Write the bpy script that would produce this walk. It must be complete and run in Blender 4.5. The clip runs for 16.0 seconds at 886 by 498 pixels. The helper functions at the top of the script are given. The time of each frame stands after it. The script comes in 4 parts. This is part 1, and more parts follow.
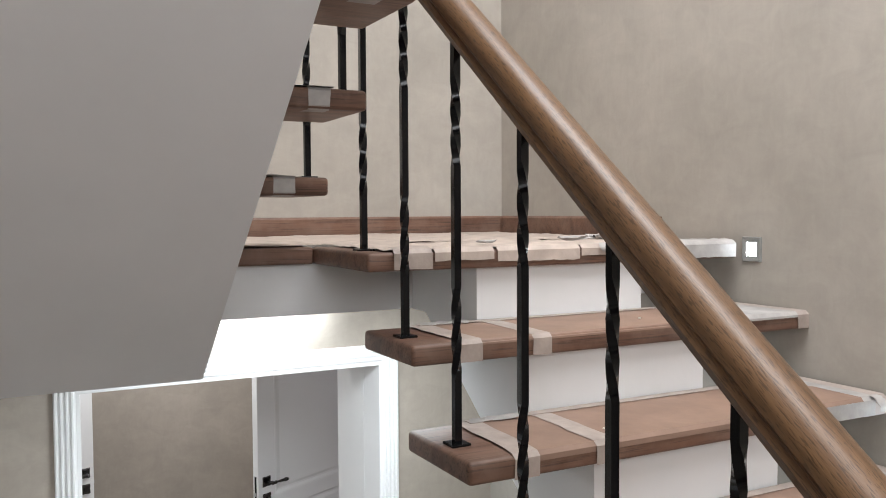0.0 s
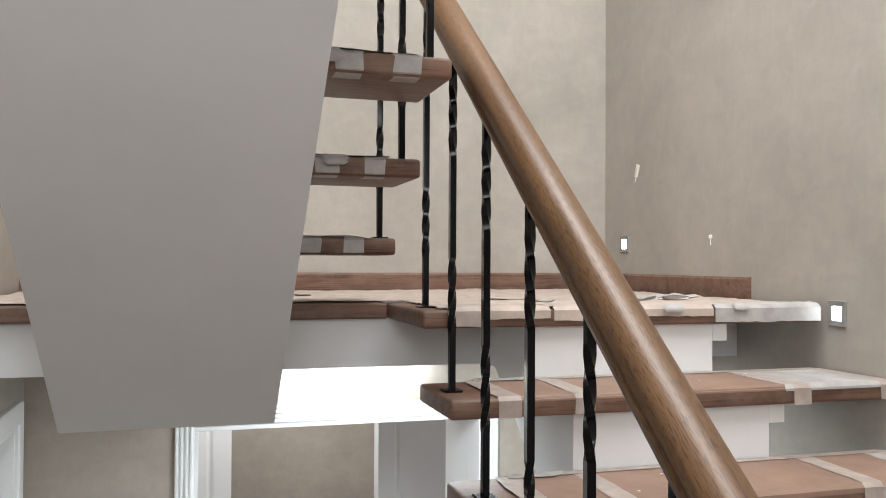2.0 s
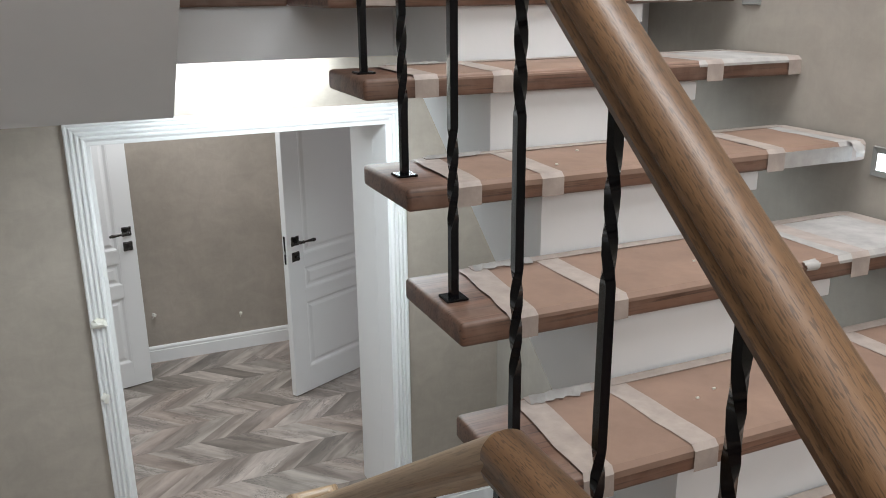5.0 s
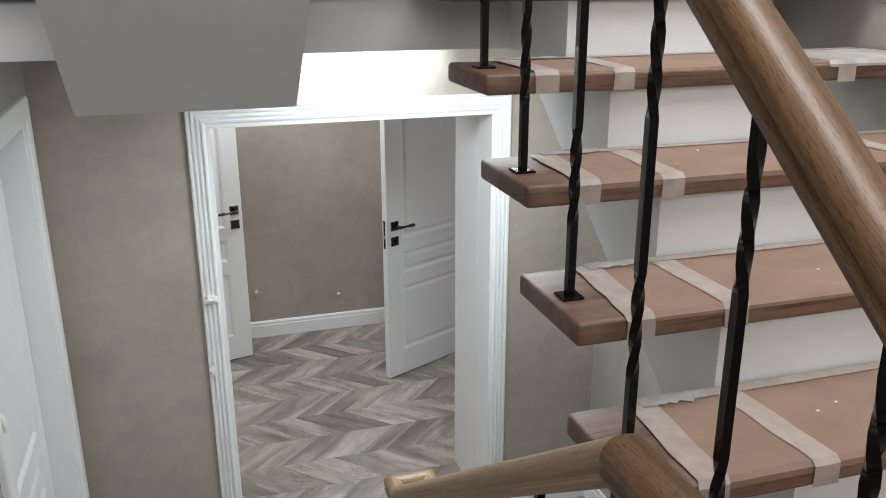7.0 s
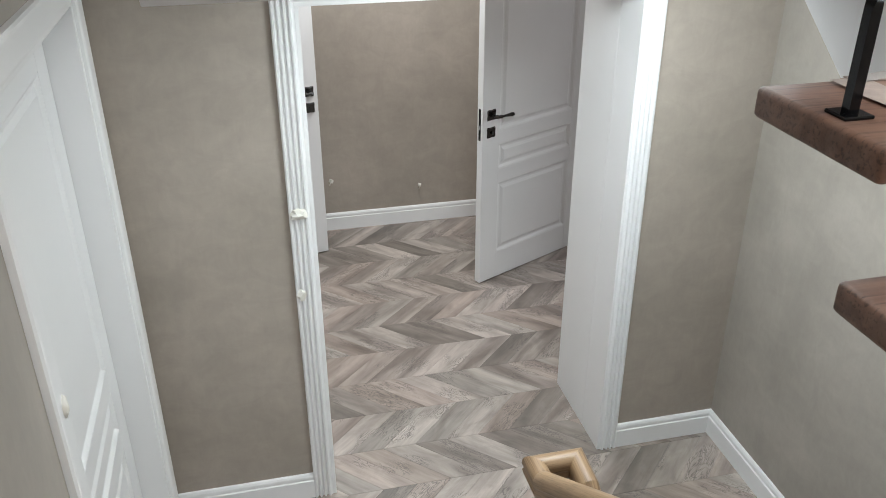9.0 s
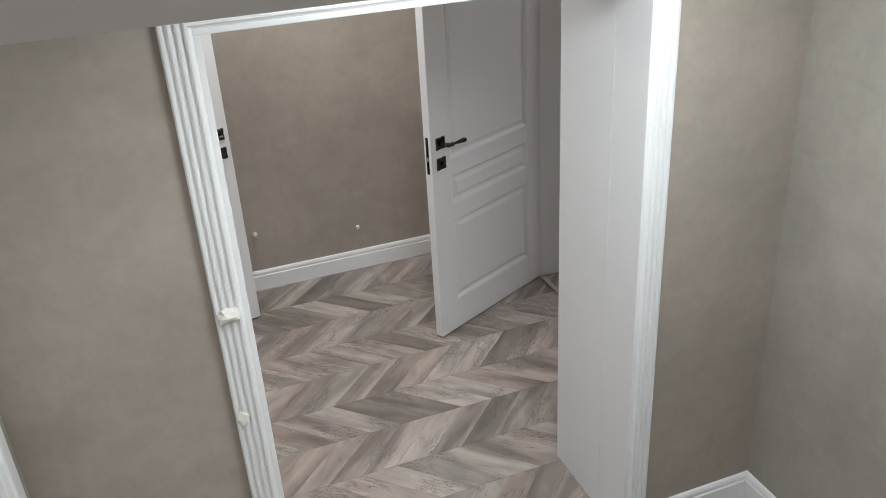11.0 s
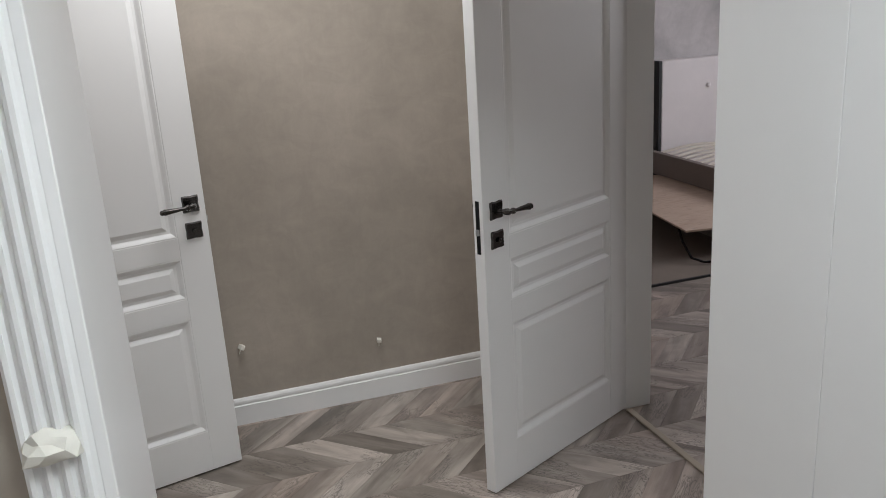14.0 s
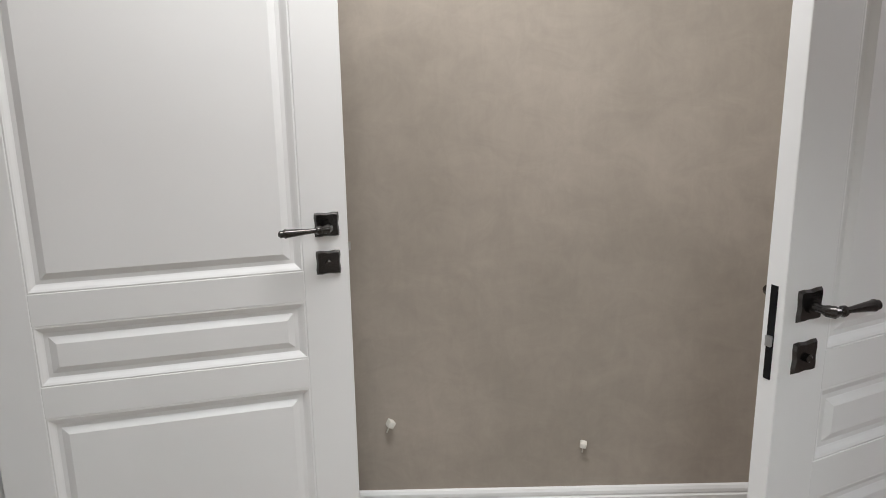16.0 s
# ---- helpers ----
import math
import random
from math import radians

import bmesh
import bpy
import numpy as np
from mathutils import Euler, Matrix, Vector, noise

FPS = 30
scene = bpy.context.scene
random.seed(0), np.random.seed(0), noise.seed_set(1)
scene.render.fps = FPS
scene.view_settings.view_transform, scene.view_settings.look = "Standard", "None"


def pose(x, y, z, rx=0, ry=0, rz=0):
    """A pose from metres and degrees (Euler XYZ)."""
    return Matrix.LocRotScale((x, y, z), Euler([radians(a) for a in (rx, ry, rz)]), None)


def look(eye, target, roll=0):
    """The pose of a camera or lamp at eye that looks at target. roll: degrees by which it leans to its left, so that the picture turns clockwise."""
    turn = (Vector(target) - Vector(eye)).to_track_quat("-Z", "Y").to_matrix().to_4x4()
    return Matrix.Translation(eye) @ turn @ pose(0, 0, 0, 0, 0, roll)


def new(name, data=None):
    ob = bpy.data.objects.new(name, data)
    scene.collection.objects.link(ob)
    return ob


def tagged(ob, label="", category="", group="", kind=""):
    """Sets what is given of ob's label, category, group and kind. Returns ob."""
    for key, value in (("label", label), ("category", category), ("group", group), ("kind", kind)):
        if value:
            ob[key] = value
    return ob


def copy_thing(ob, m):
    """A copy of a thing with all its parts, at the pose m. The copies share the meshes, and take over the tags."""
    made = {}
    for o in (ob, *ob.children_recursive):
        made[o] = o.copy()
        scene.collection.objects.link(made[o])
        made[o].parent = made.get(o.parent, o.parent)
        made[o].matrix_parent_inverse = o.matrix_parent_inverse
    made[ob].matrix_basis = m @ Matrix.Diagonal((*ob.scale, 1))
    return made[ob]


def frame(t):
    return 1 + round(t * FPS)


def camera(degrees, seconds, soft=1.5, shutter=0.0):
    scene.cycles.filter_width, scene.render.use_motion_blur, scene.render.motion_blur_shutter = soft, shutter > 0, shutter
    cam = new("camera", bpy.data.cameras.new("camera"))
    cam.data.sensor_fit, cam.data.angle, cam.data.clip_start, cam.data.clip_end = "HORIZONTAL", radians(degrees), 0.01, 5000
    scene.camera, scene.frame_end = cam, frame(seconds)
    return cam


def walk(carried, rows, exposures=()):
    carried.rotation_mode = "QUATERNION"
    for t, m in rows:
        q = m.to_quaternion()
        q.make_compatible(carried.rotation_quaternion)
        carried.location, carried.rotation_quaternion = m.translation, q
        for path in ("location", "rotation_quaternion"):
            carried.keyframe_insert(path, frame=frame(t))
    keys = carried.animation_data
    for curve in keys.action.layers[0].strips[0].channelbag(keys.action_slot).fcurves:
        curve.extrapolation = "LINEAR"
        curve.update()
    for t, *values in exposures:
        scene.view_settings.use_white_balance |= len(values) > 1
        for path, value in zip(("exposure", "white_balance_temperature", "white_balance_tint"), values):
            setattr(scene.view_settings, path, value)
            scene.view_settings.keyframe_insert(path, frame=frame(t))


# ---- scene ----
cam = camera(55.8, 16.0, soft=0.95)
PATH = [
    (0, (0.659, 0.346, 2.615), (1.58, 2.119, 2.525), -0.3),
    (0.5, (0.67, 0.312, 2.609), (1.509, 2.124, 2.5), 1.0),
    (1, (0.805, 0.248, 2.631), (1.47, 2.129, 2.491), 2.2),
    (1.5, (0.866, 0.185, 2.653), (1.423, 2.105, 2.585), 1.4),
    (2, (0.864, 0.156, 2.638), (1.424, 2.075, 2.669), 0.3),
    (2.5, (0.849, 0.177, 2.655), (1.452, 2.084, 2.606), 0.2),
    (3, (0.841, 0.215, 2.587), (1.492, 2.085, 2.307), -0.0),
    (3.5, (0.836, 0.231, 2.545), (1.537, 2.037, 2.048), -0.8),
    (4, (0.83, 0.24, 2.529), (1.584, 1.999, 1.946), -0.3),
    (4.2, (0.837, 0.233, 2.515), (1.593, 1.991, 1.933), -0.4),
    (6.3, (0.848, 0.24, 2.534), (1.592, 1.989, 1.911), -0.9),
    (6.5, (0.837, 0.231, 2.54), (1.545, 2.002, 1.938), -0.7),
    (7, (0.795, 0.246, 2.537), (1.349, 2.063, 1.911), -0.1),
    (7.5, (0.699, 0.319, 2.516), (1.11, 2.122, 1.756), -0.1),
    (8, (0.647, 0.432, 2.497), (0.985, 2.195, 1.614), -0.5),
    (8.5, (0.697, 0.674, 2.493), (1.005, 2.416, 1.56), -0.3),
    (9, (0.702, 0.905, 2.494), (1.108, 2.633, 1.573), -0.1),
    (9.2, (0.679, 0.986, 2.493), (1.146, 2.705, 1.583), 0.2),
    (11.3, (0.735, 1.709, 2.309), (1.331, 3.399, 1.419), -3.6),
    (11.5, (0.738, 1.746, 2.278), (1.327, 3.451, 1.414), -3.7),
    (12, (0.806, 1.935, 2.162), (1.341, 3.676, 1.337), -3.4),
    (12.5, (0.833, 2.086, 2.074), (1.425, 3.837, 1.312), -4.6),
    (13, (0.823, 2.244, 1.977), (1.474, 4.007, 1.294), -3.7),
    (13.5, (0.924, 2.441, 1.845), (1.512, 4.242, 1.204), -2.7),
    (14, (0.978, 2.645, 1.717), (1.566, 4.468, 1.141), -3.6),
    (14.5, (1.015, 2.863, 1.625), (1.606, 4.709, 1.129), -2.8),
    (15, (1.139, 3.162, 1.584), (1.667, 5.032, 1.11), -1.3),
    (15.5, (1.207, 3.45, 1.561), (1.622, 5.34, 1.057), -1.0),
    (16, (1.286, 3.697, 1.542), (1.313, 5.627, 1.017), -0.8),
]
walk(cam, [(t, look(eye, target, roll)) for t, eye, target, roll in PATH], exposures=[(0.0, 0.0, 6250, 10), (2.0, 0.02, 6300, 9), (4.0, -0.10, 6150, 8), (6.5, -0.13, 6200, 8), (8.0, -0.04, 6200, 8), (9.0, 0.14, 6250, 8), (11.5, -0.29, 6350, 10), (12.0, -0.43, 6300, 9.5), (13.0, -0.15, 6150, 9), (14.0, -0.28, 6350, 10), (14.5, -0.15, 6350, 10.5), (15.0, 0.06, 6350, 10), (16.0, 0.22, 6400, 9.5)])

# ---- light ----
world = bpy.data.worlds.new("world")
scene.world = world
world.use_nodes = True
world.node_tree.nodes["Background"].inputs["Color"].default_value = (0.75, 0.82, 0.9, 1)
world.node_tree.nodes["Background"].inputs["Strength"].default_value = 0.3


def area(name, at, target, w, h, watts, color, spread=180):
    d = bpy.data.lights.new(name, "AREA")
    d.shape, d.size, d.size_y, d.energy, d.color, d.spread = "RECTANGLE", w, h, watts, color, radians(spread)
    ob = new(name, d)
    ob.matrix_basis = look(at, target)
    return ob


area("stairwell_light", (1.5, 1.0, 5.2), (1.5, 1.4, 0), 1.8, 2.4, 156, (0.99, 0.98, 0.968))
area("half_landing_light", (0.8, -1.2, 3.4), (0.9, 2.5, 3.0), 1.2, 1.2, 35, (0.975, 0.985, 0.975))
area("hall_unseen_light", (1.42, 3.33, 2.325), (1.42, 3.56, 2.22), 0.66, 0.04, 4.2, (0.90, 0.98, 1.0), 66)
# broad unseen fill added to brighten the hall walls and right jamb
area("hall_unseen_light", (1.64, 2.8, 2.325), (1.64, 2.9, 0), 0.7, 0.5, 29, (0.93, 0.99, 1.0))
area("corridor_light", (1.42, 5.22, 2.58), (1.42, 5.3, 0), 0.8, 0.5, 26, (0.99, 0.98, 0.963))
# added bedroom fill, no window behind it; placed to brighten bed and open leaf
area("bedroom_fill_light", (6.55, 6.4, 1.6), (3.4, 6.75, 0.6), 1.6, 1.5, 100, (0.97, 0.95, 1.0))
area("side_room_light", (-0.9, 4.8, 2.55), (-0.9, 4.8, 0), 0.6, 0.6, 7, (0.98, 0.95, 0.95))

BASE = {}


def thing(name, at, label, category, group="", kind=""):
    """An empty at the base of a thing; its parts are given in world places."""
    ob = new(name)
    ob.location = at
    ob.empty_display_size = 0.05
    BASE[ob.name] = Vector(at)
    return tagged(ob, label, category, group, kind)


def finish(bm, smooth):
    """Normals outward; smooth: rounded faces run on, edges over 34 degrees stay sharp."""
    bmesh.ops.recalc_face_normals(bm, faces=bm.faces)
    for f in bm.faces:
        f.smooth = smooth
    if smooth:
        for e in bm.edges:
            if len(e.link_faces) == 2 and e.calc_face_angle(0) > 0.6:
                e.smooth = False


def part(name, bm, material, parent=None, label="", kind="", smooth=False, category="", local=False, group=""):
    """One mesh object out of a bmesh given in world places (local: in the parent's own)."""
    finish(bm, smooth)
    me = bpy.data.meshes.new(name)
    base = Vector((0, 0, 0))
    if parent is not None and not local:
        base = BASE[parent.name]
        bmesh.ops.translate(bm, verts=bm.verts, vec=-base)
    bm.to_mesh(me)
    bm.free()
    me.materials.append(material)
    ob = new(name, me)
    if parent is not None:
        ob.parent = parent
        BASE[ob.name] = base
    else:
        BASE[ob.name] = Vector((0, 0, 0))
    return tagged(ob, label, category, group, kind)


def box(bm, x0, x1, y0, y1, z0, z1, bevel=0.0, segs=2):
    vs = [bm.verts.new((x, y, z)) for x in (x0, x1) for y in (y0, y1) for z in (z0, z1)]
    fs = [bm.faces.new([vs[i] for i in q]) for q in ((0, 1, 3, 2), (4, 6, 7, 5), (0, 4, 5, 1), (2, 3, 7, 6), (0, 2, 6, 4), (1, 5, 7, 3))]
    if bevel:
        edges = list({e for f in fs for e in f.edges})
        bmesh.ops.bevel(bm, geom=edges, offset=bevel, segments=segs, profile=0.5, affect="EDGES")
    return bm


def B(*a, **k):
    return box(bmesh.new(), *a, **k)


def boxes(rows, bevel=0.0):
    bm = bmesh.new()
    for r in rows:
        box(bm, *r, bevel=bevel, segs=1)
    return bm


def prism(bm, poly, x0, x1):
    """A solid of the outline poly, (y, z) pairs, between x0 and x1."""
    a = [bm.verts.new((x0, y, z)) for y, z in poly]
    b = [bm.verts.new((x1, y, z)) for y, z in poly]
    bm.faces.new(a)
    bm.faces.new(b[::-1])
    n = len(poly)
    for i in range(n):
        bm.faces.new((a[i], b[i], b[(i + 1) % n], a[(i + 1) % n]))
    return bm


def sweep(bm, path, profile, up=(0, 0, 1), closed=False):
    """A profile (side, up) along a path of straight runs with mitred corners; u runs along it."""
    uv = bm.loops.layers.uv.verify()
    pts = [Vector(p) for p in path]
    n = len(pts)
    segs = n if closed else n - 1
    dirs = [(pts[(i + 1) % n] - pts[i]).normalized() for i in range(segs)]
    run = 0.0
    for i in range(segs):
        p, q, d = pts[i], pts[(i + 1) % n], dirs[i]
        side = d.cross(Vector(up)).normalized()
        upn = side.cross(d)
        first = dirs[i - 1] if (i or closed) else None
        last = dirs[(i + 1) % segs] if (i + 1 < segs or closed) else None
        n0 = (first + d).normalized() if first is not None else d
        n1 = (last + d).normalized() if last is not None else d
        a, b = [], []
        for s, u in profile:
            o = p + side * s + upn * u
            a.append(bm.verts.new(o + d * ((p - o).dot(n0) / d.dot(n0))))
            o = q + side * s + upn * u
            b.append(bm.verts.new(o + d * ((q - o).dot(n1) / d.dot(n1))))
        length = (q - p).length
        m = len(profile)
        around = 0.0
        for k in range(m):
            f = bm.faces.new((a[k], b[k], b[(k + 1) % m], a[(k + 1) % m]))
            step = (Vector(profile[(k + 1) % m]) - Vector(profile[k])).length
            for loop, c in zip(f.loops, ((run, around), (run + length, around), (run + length, around + step), (run, around + step))):
                loop[uv].uv = c
            around += step
        if first is None:
            bm.faces.new(a)
        if last is None:
            bm.faces.new(b[::-1])
        run += length
    return bm


def rod(bm, points, radii, sides=10):
    """A round rod through points."""
    pts = [Vector(p) for p in points]
    rings = []
    for i, p in enumerate(pts):
        d = (pts[min(i + 1, len(pts) - 1)] - pts[max(i - 1, 0)]).normalized()
        ref = Vector((0, 0, 1)) if abs(d.z) < 0.9 else Vector((1, 0, 0))
        s = d.cross(ref).normalized()
        t = s.cross(d)
        r = radii[i] if isinstance(radii, (list, tuple)) else radii
        rings.append([bm.verts.new(p + (s * math.cos(a) + t * math.sin(a)) * r) for a in (k * 2 * math.pi / sides for k in range(sides))])
    for a, b in zip(rings, rings[1:]):
        for k in range(sides):
            bm.faces.new((a[k], a[(k + 1) % sides], b[(k + 1) % sides], b[k]))
    bm.faces.new(rings[0])
    bm.faces.new(rings[-1][::-1])
    return bm


# ---- materials ----
def material(name, rough=0.5, metal=0.0):
    m = bpy.data.materials.new(name)
    m.use_nodes = True
    nt = m.node_tree
    bsdf = nt.nodes["Principled BSDF"]
    bsdf.inputs["Roughness"].default_value = rough
    bsdf.inputs["Metallic"].default_value = metal
    return m, nt, bsdf


def node(nt, kind, **values):
    n = nt.nodes.new(kind)
    for k, v in values.items():
        n.inputs[k.replace("_", " ")].default_value = v
    return n


def coords(nt, kind="Object", scale=(1, 1, 1), vary=0.0, rot=(0, 0, 0)):
    tc = nt.nodes.new("ShaderNodeTexCoord")
    mp = node(nt, "ShaderNodeMapping", Scale=scale, Rotation=rot)
    nt.links.new(tc.outputs[kind], mp.inputs["Vector"])
    if vary:
        info = nt.nodes.new("ShaderNodeObjectInfo")
        mul = nt.nodes.new("ShaderNodeMath")
        mul.operation = "MULTIPLY"
        mul.inputs[1].default_value = vary
        nt.links.new(info.outputs["Random"], mul.inputs[0])
        nt.links.new(mul.outputs[0], mp.inputs["Location"])
    return mp.outputs["Vector"]


def noise_of(nt, vec, scale, detail=3.0, rough=0.5, distort=0.0):
    n = node(nt, "ShaderNodeTexNoise", Scale=scale, Detail=detail, Roughness=rough, Distortion=distort)
    nt.links.new(vec, n.inputs["Vector"])
    return n.outputs["Fac"]


def ramp(nt, fac, stops):
    r = nt.nodes.new("ShaderNodeValToRGB")
    e = r.color_ramp.elements
    while len(e) < len(stops):
        e.new(0.5)
    for x, (p, c) in zip(e, stops):
        x.position, x.color = p, (*c, 1)
    nt.links.new(fac, r.inputs["Fac"])
    return r.outputs["Color"]


def mix(nt, fac, a, b, mode="MIX"):
    n = nt.nodes.new("ShaderNodeMix")
    n.data_type, n.blend_type = "RGBA", mode
    for sock, v in ((n.inputs[0], fac), (n.inputs[6], a), (n.inputs[7], b)):
        if isinstance(v, (int, float)):
            sock.default_value = v
        elif isinstance(v, tuple):
            sock.default_value = (*v, 1)
        else:
            nt.links.new(v, sock)
    return n.outputs[2]


def bump(nt, bsdf, height, strength, distance=0.01):
    b = node(nt, "ShaderNodeBump", Strength=strength, Distance=distance)
    nt.links.new(height, b.inputs["Height"])
    nt.links.new(b.outputs["Normal"], bsdf.inputs["Normal"])


def plaster(name, base, spread=0.12, rough=0.6):
    """Trowelled decorative plaster: soft clouds and short crossing strokes."""
    m, nt, bsdf = material(name, rough)
    v = coords(nt)
    big = noise_of(nt, v, 1.7, 4, 0.55, 0.4)
    fine = noise_of(nt, coords(nt, scale=(7, 7, 11)), 1.0, 5, 0.7, 0.7)
    tall = noise_of(nt, coords(nt, scale=(34, 34, 12)), 1.0, 4, 0.6, 0.8)
    lo = tuple(c * (1 - spread) for c in base)
    hi = tuple(min(1, c * (1 + spread)) for c in base)
    c1 = ramp(nt, big, [(0.3, lo), (0.7, hi)])
    c2 = ramp(nt, fine, [(0.35, (0.93, 0.93, 0.925)), (0.65, (1.05, 1.05, 1.045))])
    c3 = ramp(nt, tall, [(0.35, (0.972, 0.972, 0.972)), (0.65, (1.02, 1.02, 1.02))])
    nt.links.new(mix(nt, 1.0, mix(nt, 1.0, c1, c2, "MULTIPLY"), c3, "MULTIPLY"), bsdf.inputs["Base Color"])
    rr = ramp(nt, fine, [(0.3, (rough - 0.12,) * 3), (0.7, (rough + 0.12,) * 3)])
    nt.links.new(rr, bsdf.inputs["Roughness"])
    bump(nt, bsdf, fine, 0.10, 0.004)
    return m


def paint(name, base, rough=0.45, spread=0.03, relief=0.03, scale=60.0, blotch=2.2):
    m, nt, bsdf = material(name, rough)
    v = coords(nt)
    f = noise_of(nt, v, blotch, 5, 0.6)
    nt.links.new(ramp(nt, f, [(0.3, tuple(c * (1 - spread) for c in base)), (0.7, tuple(min(1, c * (1 + spread)) for c in base))]), bsdf.inputs["Base Color"])
    bump(nt, bsdf, noise_of(nt, v, scale, 3), relief, 0.003)
    return m


def wood(name, dark, light, coord="Object", scale=(1.5, 26, 26), rough=0.4, vary=0.0, dust=None, pores=0.5, tint=0.0, rot=(0, 0, 0), pore_scale=(4, 8, 8), pore_at=(0.34, 0.46)):
    """Oak: long grain, cathedral bands and short dark pores."""
    m, nt, bsdf = material(name, rough)
    v = coords(nt, coord, scale, vary, rot)
    long_ = noise_of(nt, v, 1.0, 5, 0.62, 1.2)
    band = noise_of(nt, coords(nt, coord, tuple(s * 0.33 for s in scale), vary, rot), 1.0, 2, 0.5, 2.5)
    pore = noise_of(nt, coords(nt, coord, tuple(s * q for s, q in zip(scale, pore_scale)), vary, rot), 1.0, 2, 0.5)
    mid = tuple((a + b) / 2 for a, b in zip(dark, light))
    c = ramp(nt, long_, [(0.3, dark), (0.5, mid), (0.68, light)])
    c = mix(nt, 0.55, c, ramp(nt, band, [(0.35, dark), (0.5, light), (0.6, mid)]))
    c = mix(nt, 1.0, c, ramp(nt, pore, [(pore_at[0], (1 - pores,) * 3), (pore_at[1], (1.0, 1.0, 1.0))]), "MULTIPLY")
    if tint:
        info = nt.nodes.new("ShaderNodeObjectInfo")
        c = mix(nt, 1.0, c, ramp(nt, info.outputs["Random"], [(0.0, (1 - tint, 1 - tint, 1 - tint)), (0.25, (1 + tint * 0.3,) * 3), (0.5, (1 - tint * 0.3, 1 - tint * 0.34, 1 - tint * 0.3)), (0.75, (1 + tint * 0.35, 1 + tint * 0.25, 1 + tint * 0.22)), (1.0, (1 - tint * 0.6,) * 3)]), "MULTIPLY")
    if dust:
        c = mix(nt, ramp(nt, noise_of(nt, coords(nt), 9.0, 5, 0.7), [(0.42, (0, 0, 0)), (0.75, (0.6, 0.6, 0.6))]), c, dust)
    nt.links.new(c, bsdf.inputs["Base Color"])
    bump(nt, bsdf, pore, 0.12, 0.002)
    return m


WALL = plaster("beige_plaster", (0.369, 0.337, 0.298), 0.13, 0.62)
WALL_HALL = plaster("taupe_plaster", (0.385, 0.338, 0.290), 0.13, 0.6)
WHITE = paint("white_paint", (0.78, 0.78, 0.77), 0.5, 0.02, 0.03)
CONCRETE = paint("white_painted_concrete", (0.72, 0.72, 0.725), 0.65, 0.04, 0.10, 45.0)
ENAMEL = paint("white_enamel", (0.835, 0.835, 0.835), 0.32, 0.015, 0.02, 90.0)
TREAD = wood("dusty_stained_oak", (0.078, 0.037, 0.024), (0.205, 0.108, 0.070), scale=(1.6, 24, 24), rough=0.5, vary=7.0, dust=(0.24, 0.162, 0.125))
RAIL = wood("varnished_oak", (0.098, 0.050, 0.024), (0.190, 0.103, 0.048), coord="UV", scale=(2.0, 38, 1), rough=0.38, pores=0.48, pore_scale=(26, 13, 1), pore_at=(0.40, 0.46))
RAIL_PALE = wood("pale_oak", (0.19, 0.115, 0.062), (0.38, 0.255, 0.145), coord="UV", scale=(2.6, 80, 1), rough=0.42, pores=0.3, pore_scale=(6, 4, 1))


def laminate(name):
    """Printed oak planks: broad soft streaks, a tone for each board and dark figure on some."""
    m, nt, bsdf = material(name, 0.36)
    info = nt.nodes.new("ShaderNodeObjectInfo")
    soft = noise_of(nt, coords(nt, scale=(1.6, 9, 5), vary=13.0), 1.0, 2.5, 0.5, 0.7)
    cloud = noise_of(nt, coords(nt, scale=(5, 12, 5), vary=29.0), 1.0, 4, 0.6, 1.0)
    grain = noise_of(nt, coords(nt, scale=(5, 90, 20), vary=17.0), 1.0, 3, 0.6, 0.5)
    c = ramp(nt, soft, [(0.30, (0.235, 0.203, 0.180)), (0.43, (0.345, 0.303, 0.272)), (0.52, (0.425, 0.375, 0.338)), (0.70, (0.535, 0.478, 0.435))])
    c = mix(nt, 1.0, c, ramp(nt, cloud, [(0.3, (0.80, 0.79, 0.78)), (0.6, (1.06, 1.06, 1.06))]), "MULTIPLY")
    c = mix(nt, 1.0, c, ramp(nt, grain, [(0.34, (0.91, 0.905, 0.90)), (0.55, (1.02, 1.02, 1.02))]), "MULTIPLY")
    tone = ramp(nt, info.outputs["Random"], [(0.0, (0.46, 0.455, 0.44)), (0.13, (0.98, 0.95, 0.945)), (0.27, (0.70, 0.70, 0.685)), (0.45, (1.08, 1.05, 1.05)), (0.58, (0.84, 0.855, 0.85)), (0.72, (1.20, 1.20, 1.20)), (0.86, (0.96, 0.90, 0.88)), (1.0, (0.72, 0.67, 0.63))])
    c = mix(nt, 1.0, c, tone, "MULTIPLY")
    fig = noise_of(nt, coords(nt, scale=(8, 42, 10), vary=41.0), 1.0, 1, 0.4, 1.6)
    vein = ramp(nt, fig, [(0.40, (0, 0, 0)), (0.44, (1, 1, 1)), (0.48, (0, 0, 0)), (0.52, (0, 0, 0)), (0.56, (1, 1, 1)), (0.60, (0, 0, 0))])
    where = noise_of(nt, coords(nt, scale=(4, 6, 4), vary=53.0), 1.0, 1, 0.5)
    gate = ramp(nt, where, [(0.52, (0, 0, 0)), (0.58, (0.8, 0.8, 0.8))])
    c = mix(nt, mix(nt, 1.0, vein, gate, "MULTIPLY"), c, (0.115, 0.10, 0.092))
    nt.links.new(c, bsdf.inputs["Base Color"])
    bump(nt, bsdf, grain, 0.08, 0.001)
    return m


